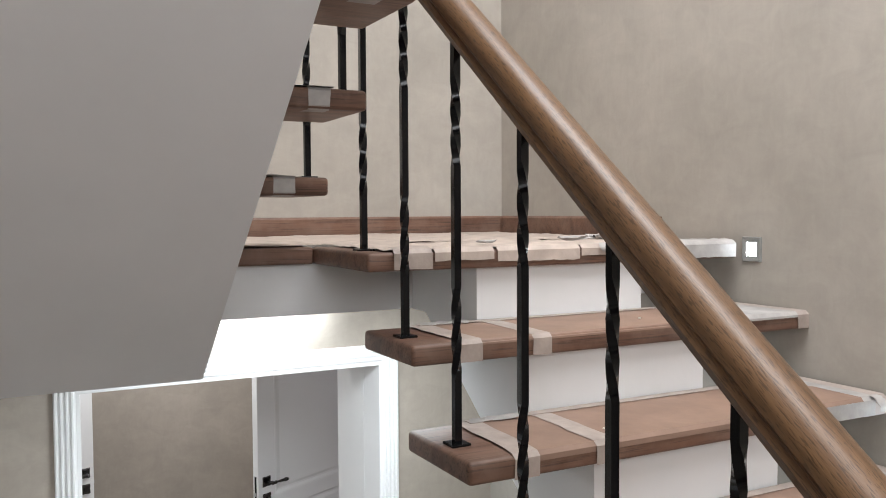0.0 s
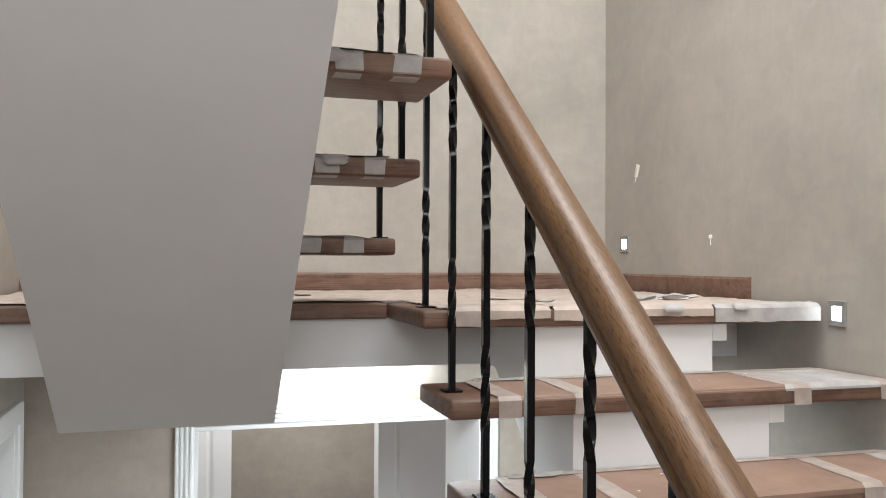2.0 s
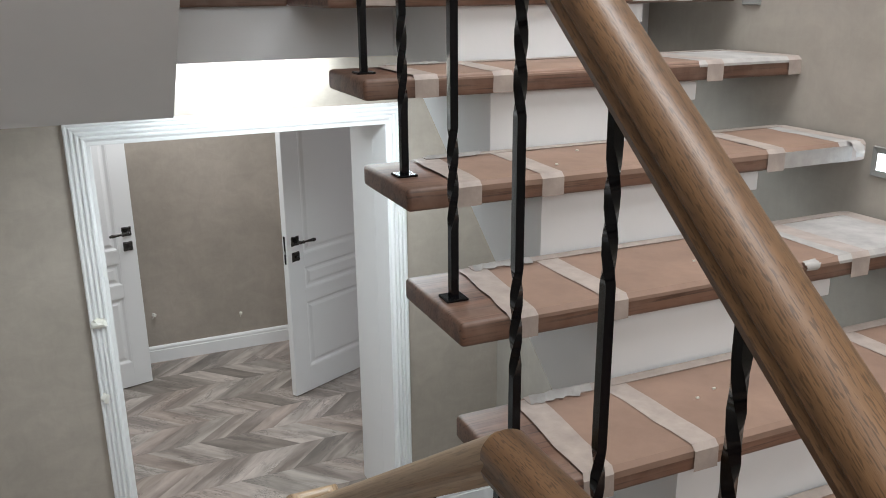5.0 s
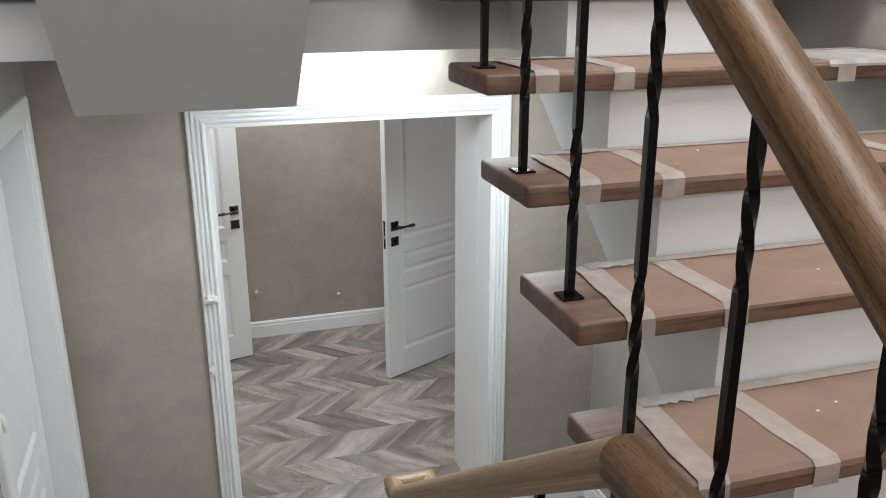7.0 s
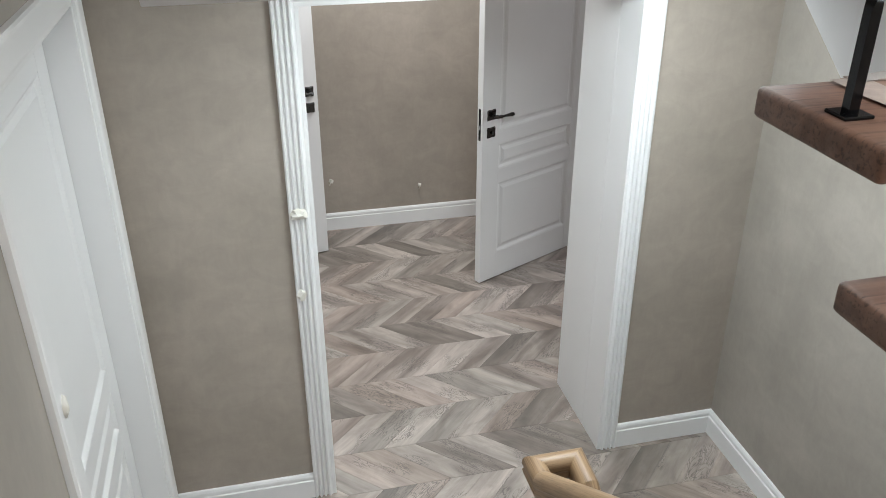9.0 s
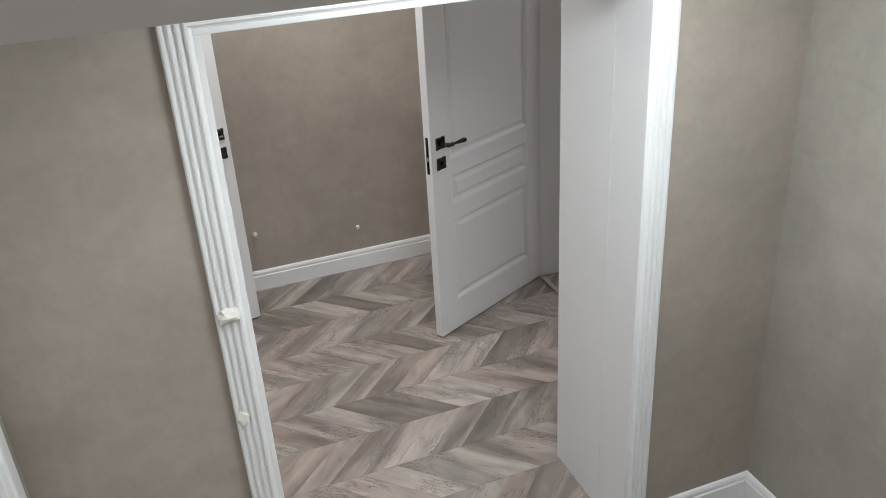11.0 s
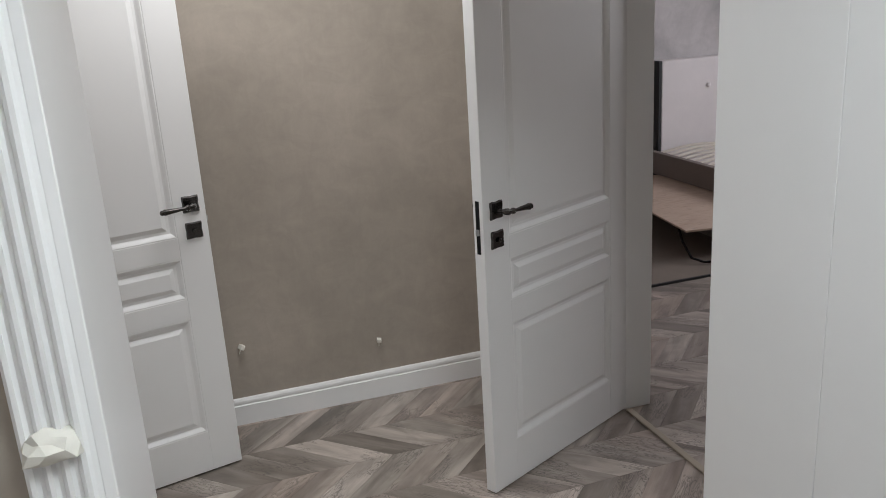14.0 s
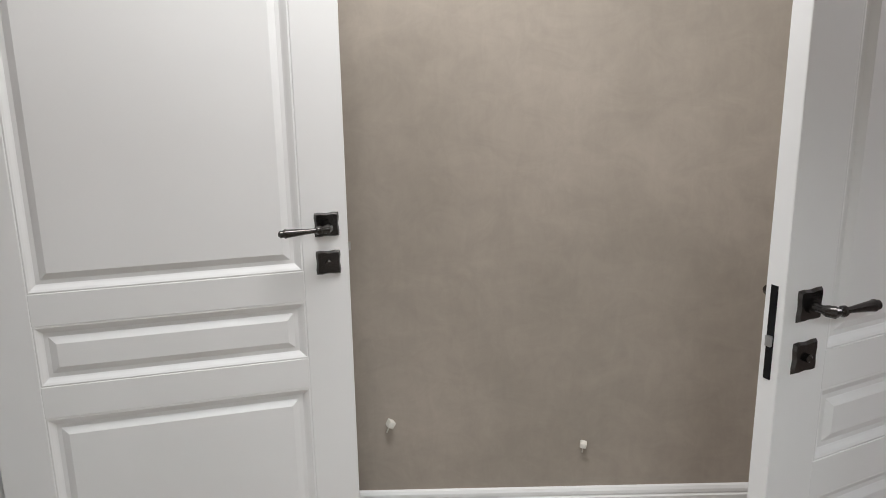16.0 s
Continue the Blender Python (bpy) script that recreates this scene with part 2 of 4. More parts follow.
FLOORING = laminate("grey_brown_laminate")
KRAFT = paint("kraft_cardboard", (0.245, 0.157, 0.115), 0.62, 0.18, 0.2, 25.0, 7.0)
FILM = paint("dusty_paper_film", (0.37, 0.35, 0.335), 0.55, 0.20, 0.35, 30.0, 16.0)
TAPE = paint("masking_tape", (0.365, 0.305, 0.27), 0.5, 0.16, 0.3, 50.0, 22.0)
CREASED = paint("cream_masking_paper", (0.44, 0.365, 0.315), 0.6, 0.16, 0.4, 28.0, 14.0)
FOAM = paint("white_foam", (0.74, 0.72, 0.66), 0.8, 0.04, 0.2, 50.0)
IRON = paint("black_iron", (0.004, 0.004, 0.005), 0.16, 0.1, 0.03, 60.0)
_m = IRON.node_tree.nodes["Principled BSDF"]
_m.inputs["Specular IOR Level"].default_value = 0.28
RAIL.node_tree.nodes["Principled BSDF"].inputs["Specular IOR Level"].default_value = 0.5
BRONZE, _nt, _b = material("dark_bronze", 0.24, 1.0)
_b.inputs["Base Color"].default_value = (0.085, 0.08, 0.078, 1)
STEEL, _nt, _b = material("brushed_steel", 0.35, 1.0)
_b.inputs["Base Color"].default_value = (0.5, 0.5, 0.5, 1)
SATIN = paint("satin_grey_metal", (0.22, 0.22, 0.21), 0.4)
DARK = paint("dark_gap", (0.02, 0.02, 0.022), 0.6)
GLOW, _nt, _b = material("lamp_glow", 0.4)
_b.inputs["Emission Color"].default_value = (0.86, 0.95, 1.0, 1)
_b.inputs["Emission Strength"].default_value = 16.0

# ---- sizes ----
XL, XR, YD, YB = 0.25, 2.565, 3.562, 6.045
RISE, GO = 0.18, 0.236
HX0, HX1 = 0.22, 2.65
DEEP = 0.481
SLAB_Z = 2.335
TOP = 5.3


def nose_a(n):
    return 2.12 - GO * (14 - n)


def nose_c(n):
    return 1.20 + 0.245 * (6 - n)


def structure(name, bm, mat, label="", category="", smooth=False):
    return part(name, bm, mat, None, label, "structure", smooth, category)


# walls
structure("wall_east", boxes([(XR, XR + 0.16, -1.4, YD + DEEP + 0.01, -2.2, TOP)]), WALL, "beige trowelled plaster wall beside the stairs")
LD0, LD1, LDT = 2.41, 3.385, 2.06
structure("wall_west", boxes([(XL - 0.165, XL, -1.4, LD0, -2.2, TOP), (XL - 0.165, XL, LD1, YD + DEEP + 0.01, -2.2, TOP), (XL - 0.165, XL, LD0, LD1, LDT, TOP), (XL - 0.165, XL, LD0, LD1, -0.1, 0.0)]), WALL, "beige plaster wall with a doorway")
OX0, OX1, OT = 0.858, 2.029, 1.985
arch = [(XL, -0.1), (OX0, -0.1), (OX0, OT), (OX1, OT), (OX1, -0.1), (XR, -0.1), (XR, SLAB_Z), (OX1, SLAB_Z), (OX0, SLAB_Z), (XL, SLAB_Z)]
bm = bmesh.new()
fa = [bm.verts.new((x, YD, z)) for x, z in arch]
fb = [bm.verts.new((x, YD + DEEP, z)) for x, z in arch]
for ring in (fa, fb):
    bm.faces.new([ring[i] for i in (0, 1, 2, 8, 9)])
    bm.faces.new([ring[i] for i in (2, 3, 7, 8)])
    bm.faces.new([ring[i] for i in (3, 4, 5, 6, 7)])
for i in range(10):
    bm.faces.new((fa[i], fa[(i + 1) % 10], fb[(i + 1) % 10], fb[i]))
structure("wall_passage", bm, WALL_HALL, "taupe plaster wall with a wide cased passage")
structure("wall_landing", boxes([(XL, XR, 3.46, YD + DEEP, SLAB_Z + 0.01, TOP)]), WALL, "beige plaster wall behind the landing")
structure("wall_south", boxes([(XL, XR, -1.56, -1.4, -2.2, TOP)]), WALL, "beige plaster wall closing the stairwell")
structure("ceiling", boxes([(XL - 0.16, XR + 0.16, -1.56, 3.8, TOP, TOP + 0.1)]), WHITE, "white ceiling over the stairwell")
# corridor
RD0, RD1, RDT = 4.60, 5.475, 2.04
structure("wall_corridor_west", boxes([(HX0 - 0.16, HX0, YD + DEEP + 0.01, 4.66, -0.1, 2.6), (HX0 - 0.16, HX0, 5.55, YB + 0.15, -0.1, 2.6), (HX0 - 0.16, HX0, 4.66, 5.55, 2.04, 2.6)]), WALL_HALL, "taupe plaster wall with an open doorway")
structure("wall_corridor_east", boxes([(HX1, HX1 + 0.12, YD + DEEP + 0.005, RD0, -0.1, 2.6), (HX1, HX1 + 0.12, RD1, YB + 0.15, -0.1, 2.6), (HX1, HX1 + 0.12, RD0, RD1, RDT, 2.6)]), WALL_HALL, "taupe plaster wall with the bedroom doorway")
structure("wall_corridor_north", boxes([(HX0, HX1, YB, YB + 0.15, -0.1, 2.6)]), WALL_HALL, "taupe mottled plaster wall at the end of the corridor")
structure("ceiling_corridor", boxes([(HX0 - 0.16, HX1 + 0.12, YD + DEEP + 0.005, YB + 0.15, 2.6, 2.7)]), WHITE, "white corridor ceiling")
# room behind the west doors
structure("wall_side_room", boxes([(-1.9, -1.75, 2.0, 6.3, -0.1, 2.6), (-1.75, HX0 - 0.16, 2.0, 2.1, -0.1, 2.6), (-1.75, HX0 - 0.16, 6.23, 6.3, -0.1, 2.6)]), WHITE, "plain white walls of the side room")
structure("ceiling_side_room", boxes([(-1.9, HX0 - 0.16, 2.0, 6.3, 2.6, 2.7)]), WHITE, "white side room ceiling")
structure("floor_side_room", boxes([(-1.9, HX0 - 0.1601, 2.0, 6.3, -0.12, -0.004)]), FLOORING, "grey-brown laminate floor")
# bedroom
WALLPAPER = plaster("mottled_grey_wallpaper", (0.50, 0.475, 0.475), 0.36, 0.7)
structure("wall_bedroom_north", boxes([(HX1 + 0.12, 6.6, 8.82, 8.95, -0.1, 2.7)]), WALLPAPER, "mottled grey concrete-look wallpaper wall")
structure("wall_bedroom", boxes([(6.6, 6.72, 3.2, 8.95, -0.1, 2.7), (HX1 + 0.12, 6.6, 3.2, 3.32, -0.1, 2.7), (HX1, HX1 + 0.12, YB + 0.15, 8.95, -0.1, 2.7)]), WALL, "beige plaster bedroom walls")
structure("ceiling_bedroom", boxes([(HX1 + 0.12, 6.72, 3.2, 8.95, 2.6, 2.7)]), WHITE, "white bedroom ceiling")

# landing slabs
structure("landing_slab_upper", boxes([(XL, XR, 2.53, YD, SLAB_Z, 2.475)]), CONCRETE, "white painted concrete landing slab")
structure("landing_slab_lower", boxes([(XL, 1.33, -1.4, 1.17, 0.90, 1.035), (1.33, XR, -1.4, 0.47, 0.90, 1.035)]), CONCRETE, "white painted concrete half landing slab")
structure("landing_floor_lower", boxes([(XL, 1.33, -1.4, 1.20, 1.035, 1.08), (1.33, XR, -1.4, 0.47, 1.035, 1.08)], 0.004), TREAD, "oak floor of the half landing")
# landing boards with an edge step toward the lower flight
bm = bmesh.new()
box(bm, XL, 1.386, 2.50, 3.46, 2.475, 2.52, bevel=0.006)
structure("landing_floor_upper", bm, TREAD, "dusty oak landing boards")
structure("landing_skirt", sweep(sweep(bmesh.new(), [(XL, 3.46, 2.52), (XR, 3.46, 2.52)], [(0, 0), (0.016, 0), (0.016, 0.066), (0.010, 0.074), (0, 0.074)]), [(XR, 3.445, 2.52), (XR, 2.455, 2.52)], [(0, 0), (0.016, 0), (0.016, 0.066), (0.010, 0.074), (0, 0.074)]), TREAD, "stained oak skirting strip on the landing")

# stair bodies
poly = []
for n in range(7, 14):
    poly += [(nose_a(n) + 0.03, RISE * (n - 1) - (0.0 if n == 7 else 0.046)), (nose_a(n) + 0.03, RISE * n - 0.046)]
poly += [(2.15, 2.34 - 0.046), (2.15, 2.474), (2.528, 2.474), (2.528, SLAB_Z), (2.44, SLAB_Z), (0.52, 0.87), (0.475, 0.87)]
body = structure("stair_body_upper_flight", prism(bmesh.new(), poly, 1.69, 2.215), CONCRETE, "white painted concrete stair body with stepped risers")
for n in range(8, 15):
    part("tread_support", B(2.216, 2.262, nose_a(n) + 0.031, nose_a(n) + 0.20, RISE * n - 0.095, RISE * n - 0.0465, bevel=0.002), CONCRETE, body)
poly = []
GB = 0.255


def nose_b(n):
    return 2.59 - GB * (n - 15)


for n in range(15, 23):
    poly += [(nose_b(n) - 0.03, RISE * (n - 1) - 0.046 if n > 15 else 2.475), (nose_b(n) - 0.03, RISE * n - 0.046)]
poly += [(0.2, RISE * 22 - 0.046), (0.2, 3.92), (2.32, 2.227), (2.32, SLAB_Z), (2.527, SLAB_Z), (2.527, 2.475)]
structure("stair_body_top_flight", prism(bmesh.new(), poly, 0.548, 1.052), CONCRETE, "white painted concrete stair body with a smooth soffit")
poly = [(2.40, -0.1)]
for n in range(1, 6):
    poly += [(nose_c(n) - 0.03, RISE * (n - 1) - (0.046 if n > 1 else 0)), (nose_c(n) - 0.03, RISE * n - 0.046)]
poly += [(1.17, 0.9 - 0.046), (1.17, 0.9), (1.0, 0.9), (2.2, -0.1)]
structure("stair_body_lower_flight", prism(bmesh.new(), poly, XL + 0.002, 1.30), CONCRETE, "white painted concrete stair body of the lowest flight")
poly = [(2.46, -0.004), (2.46, -0.3), (0.4, -1.9), (0.4, -1.62)]
for n in range(8, 0, -1):
    poly += [(2.45 - 0.25 * n, -RISE * n), (2.45 - 0.25 * (n - 1), -RISE * n)]
structure("stair_body_basement_flight", prism(bmesh.new(), poly, 1.42, XR - 0.002), CONCRETE, "concrete steps going down below the hall")
structure("floor_basement", boxes([(XL, XR, -1.4, 3.0, -2.2, -2.1)]), CONCRETE, "concrete basement floor")


# ---- joinery ----
CASING = [(-0.038, 0), (-0.038, 0.016), (-0.034, 0.020)]
for g in (-0.022, -0.004, 0.014):
    CASING += [(g - 0.0065, 0.020), (g - 0.003, 0.0115), (g + 0.001, 0.0095), (g + 0.0065, 0.020)]
CASING += [(0.026, 0.020), (0.030, 0.014), (0.038, 0.010), (0.038, 0)]
PLAIN = [(-0.038, 0), (-0.038, 0.015), (-0.033, 0.020), (-0.026, 0.0215), (0.026, 0.0215), (0.033, 0.020), (0.038, 0.015), (0.038, 0)]
SKIRT = [(0, 0), (0.016, 0), (0.016, 0.087), (0.0105, 0.091), (0.0105, 0.095), (0.0135, 0.098), (0.0125, 0.108), (0.008, 0.117), (0.003, 0.120), (0, 0.120)]


def skirting(name, path, label="white moulded skirting board with a grooved top"):
    return structure(name, sweep(bmesh.new(), path, SKIRT), ENAMEL, label, smooth=False)


skirting("baseboard_passage_west", [(XL, YD, 0), (OX0 - 0.07, YD, 0)])
skirting("baseboard_passage_east", [(OX1 + 0.072, YD, 0), (XR, YD, 0), (XR, 2.50, 0)])
skirting("baseboard_corridor_north", [(HX0, 5.60, 0), (HX0, YB, 0), (HX1, YB, 0), (HX1, 5.56, 0)])
skirting("baseboard_corridor_east", [(HX1, RD0 - 0.09, 0), (HX1, YD + DEEP + 0.01, 0)])
skirting("baseboard_corridor_west", [(HX0, YD + DEEP + 0.01, 0), (HX0, 4.60, 0)])
skirting("baseboard_bedroom", [(HX1 + 0.12, 8.82, 0), (6.6, 8.82, 0)])

# passage casing and jamb boards
th = thing("door_frame", (1.39, YD, 0), "white fluted architrave round the wide passage", "door frame", kind="structure")
cm = 0.038
part("architrave", sweep(bmesh.new(), [(OX0 - cm, YD, 0), (OX0 - cm, YD, OT + cm), (OX1 + cm, YD, OT + cm), (OX1 + cm, YD, 0)], CASING, up=(0, -1, 0)), ENAMEL, th)
part("architrave", sweep(bmesh.new(), [(OX1 + cm, YD + DEEP, 0), (OX1 + cm, YD + DEEP, OT + cm), (OX0 - cm, YD + DEEP, OT + cm), (OX0 - cm, YD + DEEP, 0)], CASING, up=(0, 1, 0)), ENAMEL, th)
part("jamb_board", B(OX0 - 0.003, OX0 + 0.012, YD - 0.012, YD + DEEP + 0.012, 0, OT - 0.012, bevel=0.002), ENAMEL, th)
part("jamb_board", B(OX1 - 0.009, OX1 + 0.003, YD - 0.012, YD + 0.1655, 0, OT - 0.012, bevel=0.002), ENAMEL, th)
part("jamb_board", B(OX1 - 0.009, OX1 + 0.003, YD + 0.166, YD + DEEP + 0.012, 0, OT - 0.012, bevel=0.002), ENAMEL, th)
part("head_board", B(OX0 - 0.003, OX1 + 0.003, YD - 0.012, YD + DEEP + 0.012, OT - 0.0115, OT + 0.003, bevel=0.002), ENAMEL, th)


# ---- doors ----
def door_leaf(width, height, label, group, strike=True, handles=True, st=0.115, back=0.052, grip=1.063, lock_z=0.966, drop=0.0, thick=0.040):
    """A panelled leaf: hinge at the origin, running along +x, its seen face toward -y; z from the floor."""
    d = thing("door", (0, 0, 0), label, "door", group)
    y0, y1 = 0.0, thick
    part("core", B(0.004, width - 0.004, y0 + 0.011, y1 - 0.011, 0.012, height - 0.004), ENAMEL, d)
    part("stile", B(0, st, y0, y1, 0.008, height, bevel=0.0025), ENAMEL, d)
    part("stile", B(width - st, width, y0, y1, 0.008, height, bevel=0.0025), ENAMEL, d)
    zs = [(0.008, 0.175), (0.634 - drop, 0.716 - drop), (0.868 - drop, 0.948 - drop), (height - 0.12, height)]
    for a, b in zs:
        part("rail", B(st - 0.001, width - st + 0.001, y0 + 0.0004, y1 - 0.0004, a, b, bevel=0.002), ENAMEL, d)
    for (_, lo), (hi, _) in zip(zs, zs[1:]):
        bm = bmesh.new()
        mould = [(0.0, 0.0), (0.0, 0.0092), (0.004, 0.0098), (0.009, 0.0070), (0.016, 0.0022), (0.020, 0.0)]
        m2 = [(-a, b) for a, b in mould]
        for yy, up in ((y0 + 0.011, (0, -1, 0)), (y1 - 0.011, (0, 1, 0))):
            pr = mould if up[1] < 0 else m2
            path = [(st, yy, lo), (st, yy, hi), (width - st, yy, hi), (width - st, yy, lo)]
            sweep(bm, path, pr, up=up, closed=True)
        part("moulding", bm, ENAMEL, d)
        bm = bmesh.new()
        g = 0.030
        bev = 0.017
        for yy, s in ((y0 + 0.011, -1), (y1 - 0.011, 1)):
            a = [bm.verts.new((x, yy, z)) for x, z in ((st + g, lo + g), (width - st - g, lo + g), (width - st - g, hi - g), (st + g, hi - g))]
            b = [bm.verts.new((x, yy + s * 0.0075, z)) for x, z in ((st + g + bev, lo + g + bev), (width - st - g - bev, lo + g + bev), (width - st - g - bev, hi - g - bev), (st + g + bev, hi - g - bev))]
            bm.faces.new(b)
            bm.faces.new(a[::-1])
            for k in range(4):
                bm.faces.new((a[k], a[(k + 1) % 4], b[(k + 1) % 4], b[k]))
        part("raised_panel", bm, ENAMEL, d)
    if strike:
        lock = part("lock_plate", B(width - 0.0005, width + 0.0015, 0.0125, 0.0285, grip - 0.140, grip + 0.040, bevel=0.0006), IRON, d, "dark bronze lock faceplate")
        part("latch", B(width, width + 0.008, 0.015, 0.027, grip - 0.075, grip - 0.055, bevel=0.001), STEEL, lock)
        for zz in (0.25, height - 0.25):
            part("hinge", rod(bmesh.new(), [(-0.006, y0 - 0.006, zz - 0.05), (-0.006, y0 - 0.006, zz + 0.05)], 0.006, 8), STEEL, d)
    if not handles:
        return d
    hx = width - back
    for s, yy in ((-1, y0), (1, y1)):
        h = part("handle", rod(bmesh.new(), [(hx, yy, grip), (hx, yy + s * 0.012, grip)], 0.014, 12), BRONZE, d, "dark bronze lever handle on a square rose")
        for zz, nm in ((grip, "rose"), (lock_z, "lock_rose")):
            bm = bmesh.new()
            out = []
            for k in range(4):
                for j in range(6):
                    a = math.radians(45 + 90 * k + 15 * j)
                    r = 0.0425 - 0.0135 * math.sin(math.pi * j / 6)
                    out.append((r * math.cos(a), r * math.sin(a)))
            lo_, hi_ = [], []
            for px, pz in out:
                lo_.append(bm.verts.new((hx + px, yy, zz + pz)))
                hi_.append(bm.verts.new((hx + px * 0.86, yy + s * 0.007, zz + pz * 0.86)))
            bm.faces.new(hi_)
            for k in range(24):
                bm.faces.new((lo_[k], lo_[(k + 1) % 24], hi_[(k + 1) % 24], hi_[k]))
            rose = part(nm, bm, BRONZE, h if nm == "rose" else d)
            if nm == "lock_rose":
                part("thumb_turn", rod(bmesh.new(), [(hx, yy, zz), (hx, yy + s * 0.014, zz), (hx, yy + s * 0.016, zz)], [0.008, 0.008, 0.005], 10), BRONZE, rose)
        line = [(0.0, 0.010, 0.0095), (0.0, 0.020, 0.008), (0.0, 0.030, 0.0075), (0.0, 0.040, 0.011), (-0.006, 0.052, 0.0115), (-0.016, 0.053, 0.007), (-0.021, 0.053, 0.0105), (-0.028, 0.053, 0.0105), (-0.033, 0.053, 0.006), (-0.045, 0.053, 0.0062), (-0.075, 0.053, 0.0085), (-0.100, 0.053, 0.0105), (-0.106, 0.053, 0.0120), (-0.110, 0.053, 0.0085), (-0.117, 0.053, 0.0095), (-0.122, 0.053, 0.004)]
        part("lever", rod(bmesh.new(), [(hx + dx, yy + s * dy, grip - 0.05 * abs(dx) ** 1.2) for dx, dy, _ in line], [r for _, _, r in line], 12), BRONZE, h, smooth=True)
    return d


def casing_around(name, x, y0, y1, top, outward, label, depth=0.16, profile=CASING):
    """Architrave and jamb of a doorway in a wall along y; outward is the sign of the room side in x."""
    t = thing(name, (x, (y0 + y1) / 2, 0), label, "door frame", kind="structure")
    a, b = (y0, y1) if outward < 0 else (y1, y0)
    s = -1 if outward < 0 else 1
    ya, yb = min(y0, y1) - cm + 0.004, max(y0, y1) + cm - 0.004
    if outward > 0:
        path = [(x, ya, 0), (x, ya, top + cm), (x, yb, top + cm), (x, yb, 0)]
    else:
        path = [(x, yb, 0), (x, yb, top + cm), (x, ya, top + cm), (x, ya, 0)]
    part("architrave", sweep(bmesh.new(), path, profile, up=(outward, 0, 0)), ENAMEL, t)
    xa, xb = (x - depth, x + 0.006) if outward > 0 else (x - 0.006, x + depth)
    part("jamb_board", B(xa, xb, y0 - 0.002, y0 + 0.022, 0, top - 0.02, bevel=0.002), ENAMEL, t)
    part("jamb_board", B(xa, xb, y1 - 0.022, y1 + 0.002, 0, top - 0.02, bevel=0.002), ENAMEL, t)
    part("head_board", B(xa, xb, y0 - 0.002, y1 + 0.002, top - 0.0195, top + 0.002, bevel=0.002), ENAMEL, t)
    return t


casing_around("door_frame", XL, LD0, LD1, LDT, 1, "white architrave round the closed door by the stairs", 0.165, PLAIN)
casing_around("door_frame", HX0, 4.66, 5.55, 2.04, 1, "white architrave round the doorway opposite the bedroom")
casing_around("door_frame", HX1, RD0, RD1, RDT, -1, "white architrave round the bedroom doorway", 0.12)

west = door_leaf(0.862, 2.0, "white panelled door ajar in the corridor doorway opposite the bedroom", "open corridor doors")
west.matrix_basis = pose(0.242, 5.512, 0, 0, 0, 14)
leaf = door_leaf(0.84, 2.0, "white panelled door standing open in the corridor, dark bronze handle", "open corridor doors", st=0.123, back=0.063, grip=1.040, lock_z=0.940, drop=0.008, thick=0.044)
leaf.matrix_basis = pose(2.642, 5.498, 0, 0, 0, 206.2)
tagged(leaf, "white panelled bedroom door standing open across the corridor")
shut = door_leaf(0.925, 2.02, "white panelled door closed beside the stairs", "", strike=False, handles=False)
part("spindle_hole", rod(bmesh.new(), [(0.52, -0.0005, 0.93), (0.52, 0.0005, 0.93)], 0.006, 8), DARK, shut, "small dark hole")
shut.matrix_basis = pose(0.125, LD1 - 0.025, 0, 0, 0, -90)


# ---- treads, covers and tape ----
def tread(at, x0, x1, y0, y1, top, label, group):
    t = thing("stair_tread", ((x0 + x1) / 2, (y0 + y1) / 2, top - 0.045), label, "stair tread", group)
    part("board", B(x0, x1, y0, y1, top - 0.045, top, bevel=0.009, segs=3), TREAD, t, smooth=True)
    return t


def strip(bm, x0, x1, ynose, yback, top, drop, lift=0.0016, under=False, skew=0.0, rnd=None):
    """A thin band lying on a tread and folded down over its nose."""
    t = 0.0008
    line = [(yback, top + lift)]
    for k in range(1, 6):
        line.append((yback + (ynose + 0.01 - yback) * k / 6, top + lift + (rnd.uniform(0, 0.0006) if rnd else 0)))
    line += [(ynose + 0.006, top + lift), (ynose - lift, top - 0.006), (ynose - lift - 0.0005, top - drop)]
    a, b = [], []
    for i, (y, z) in enumerate(line):
        jit = rnd.uniform(-0.003, 0.003) if rnd else 0
        s = skew * (yback - y)
        a.append(bm.verts.new((x0 + s + jit, y, z)))
        b.append(bm.verts.new((x1 + s + jit * 0.5, y, z)))
    faces = [bm.faces.new((a[i], b[i], b[i + 1], a[i + 1])) for i in range(len(a) - 1)]
    return faces


def tape(owner, x0, x1, ynose, yback, top, drop, rnd, skew=0.0, lift=0.0036):
    bm = bmesh.new()
    strip(bm, x0, x1, ynose, yback, top, drop, lift, skew=skew, rnd=rnd)
    part("tape_strip", bm, TAPE, owner)


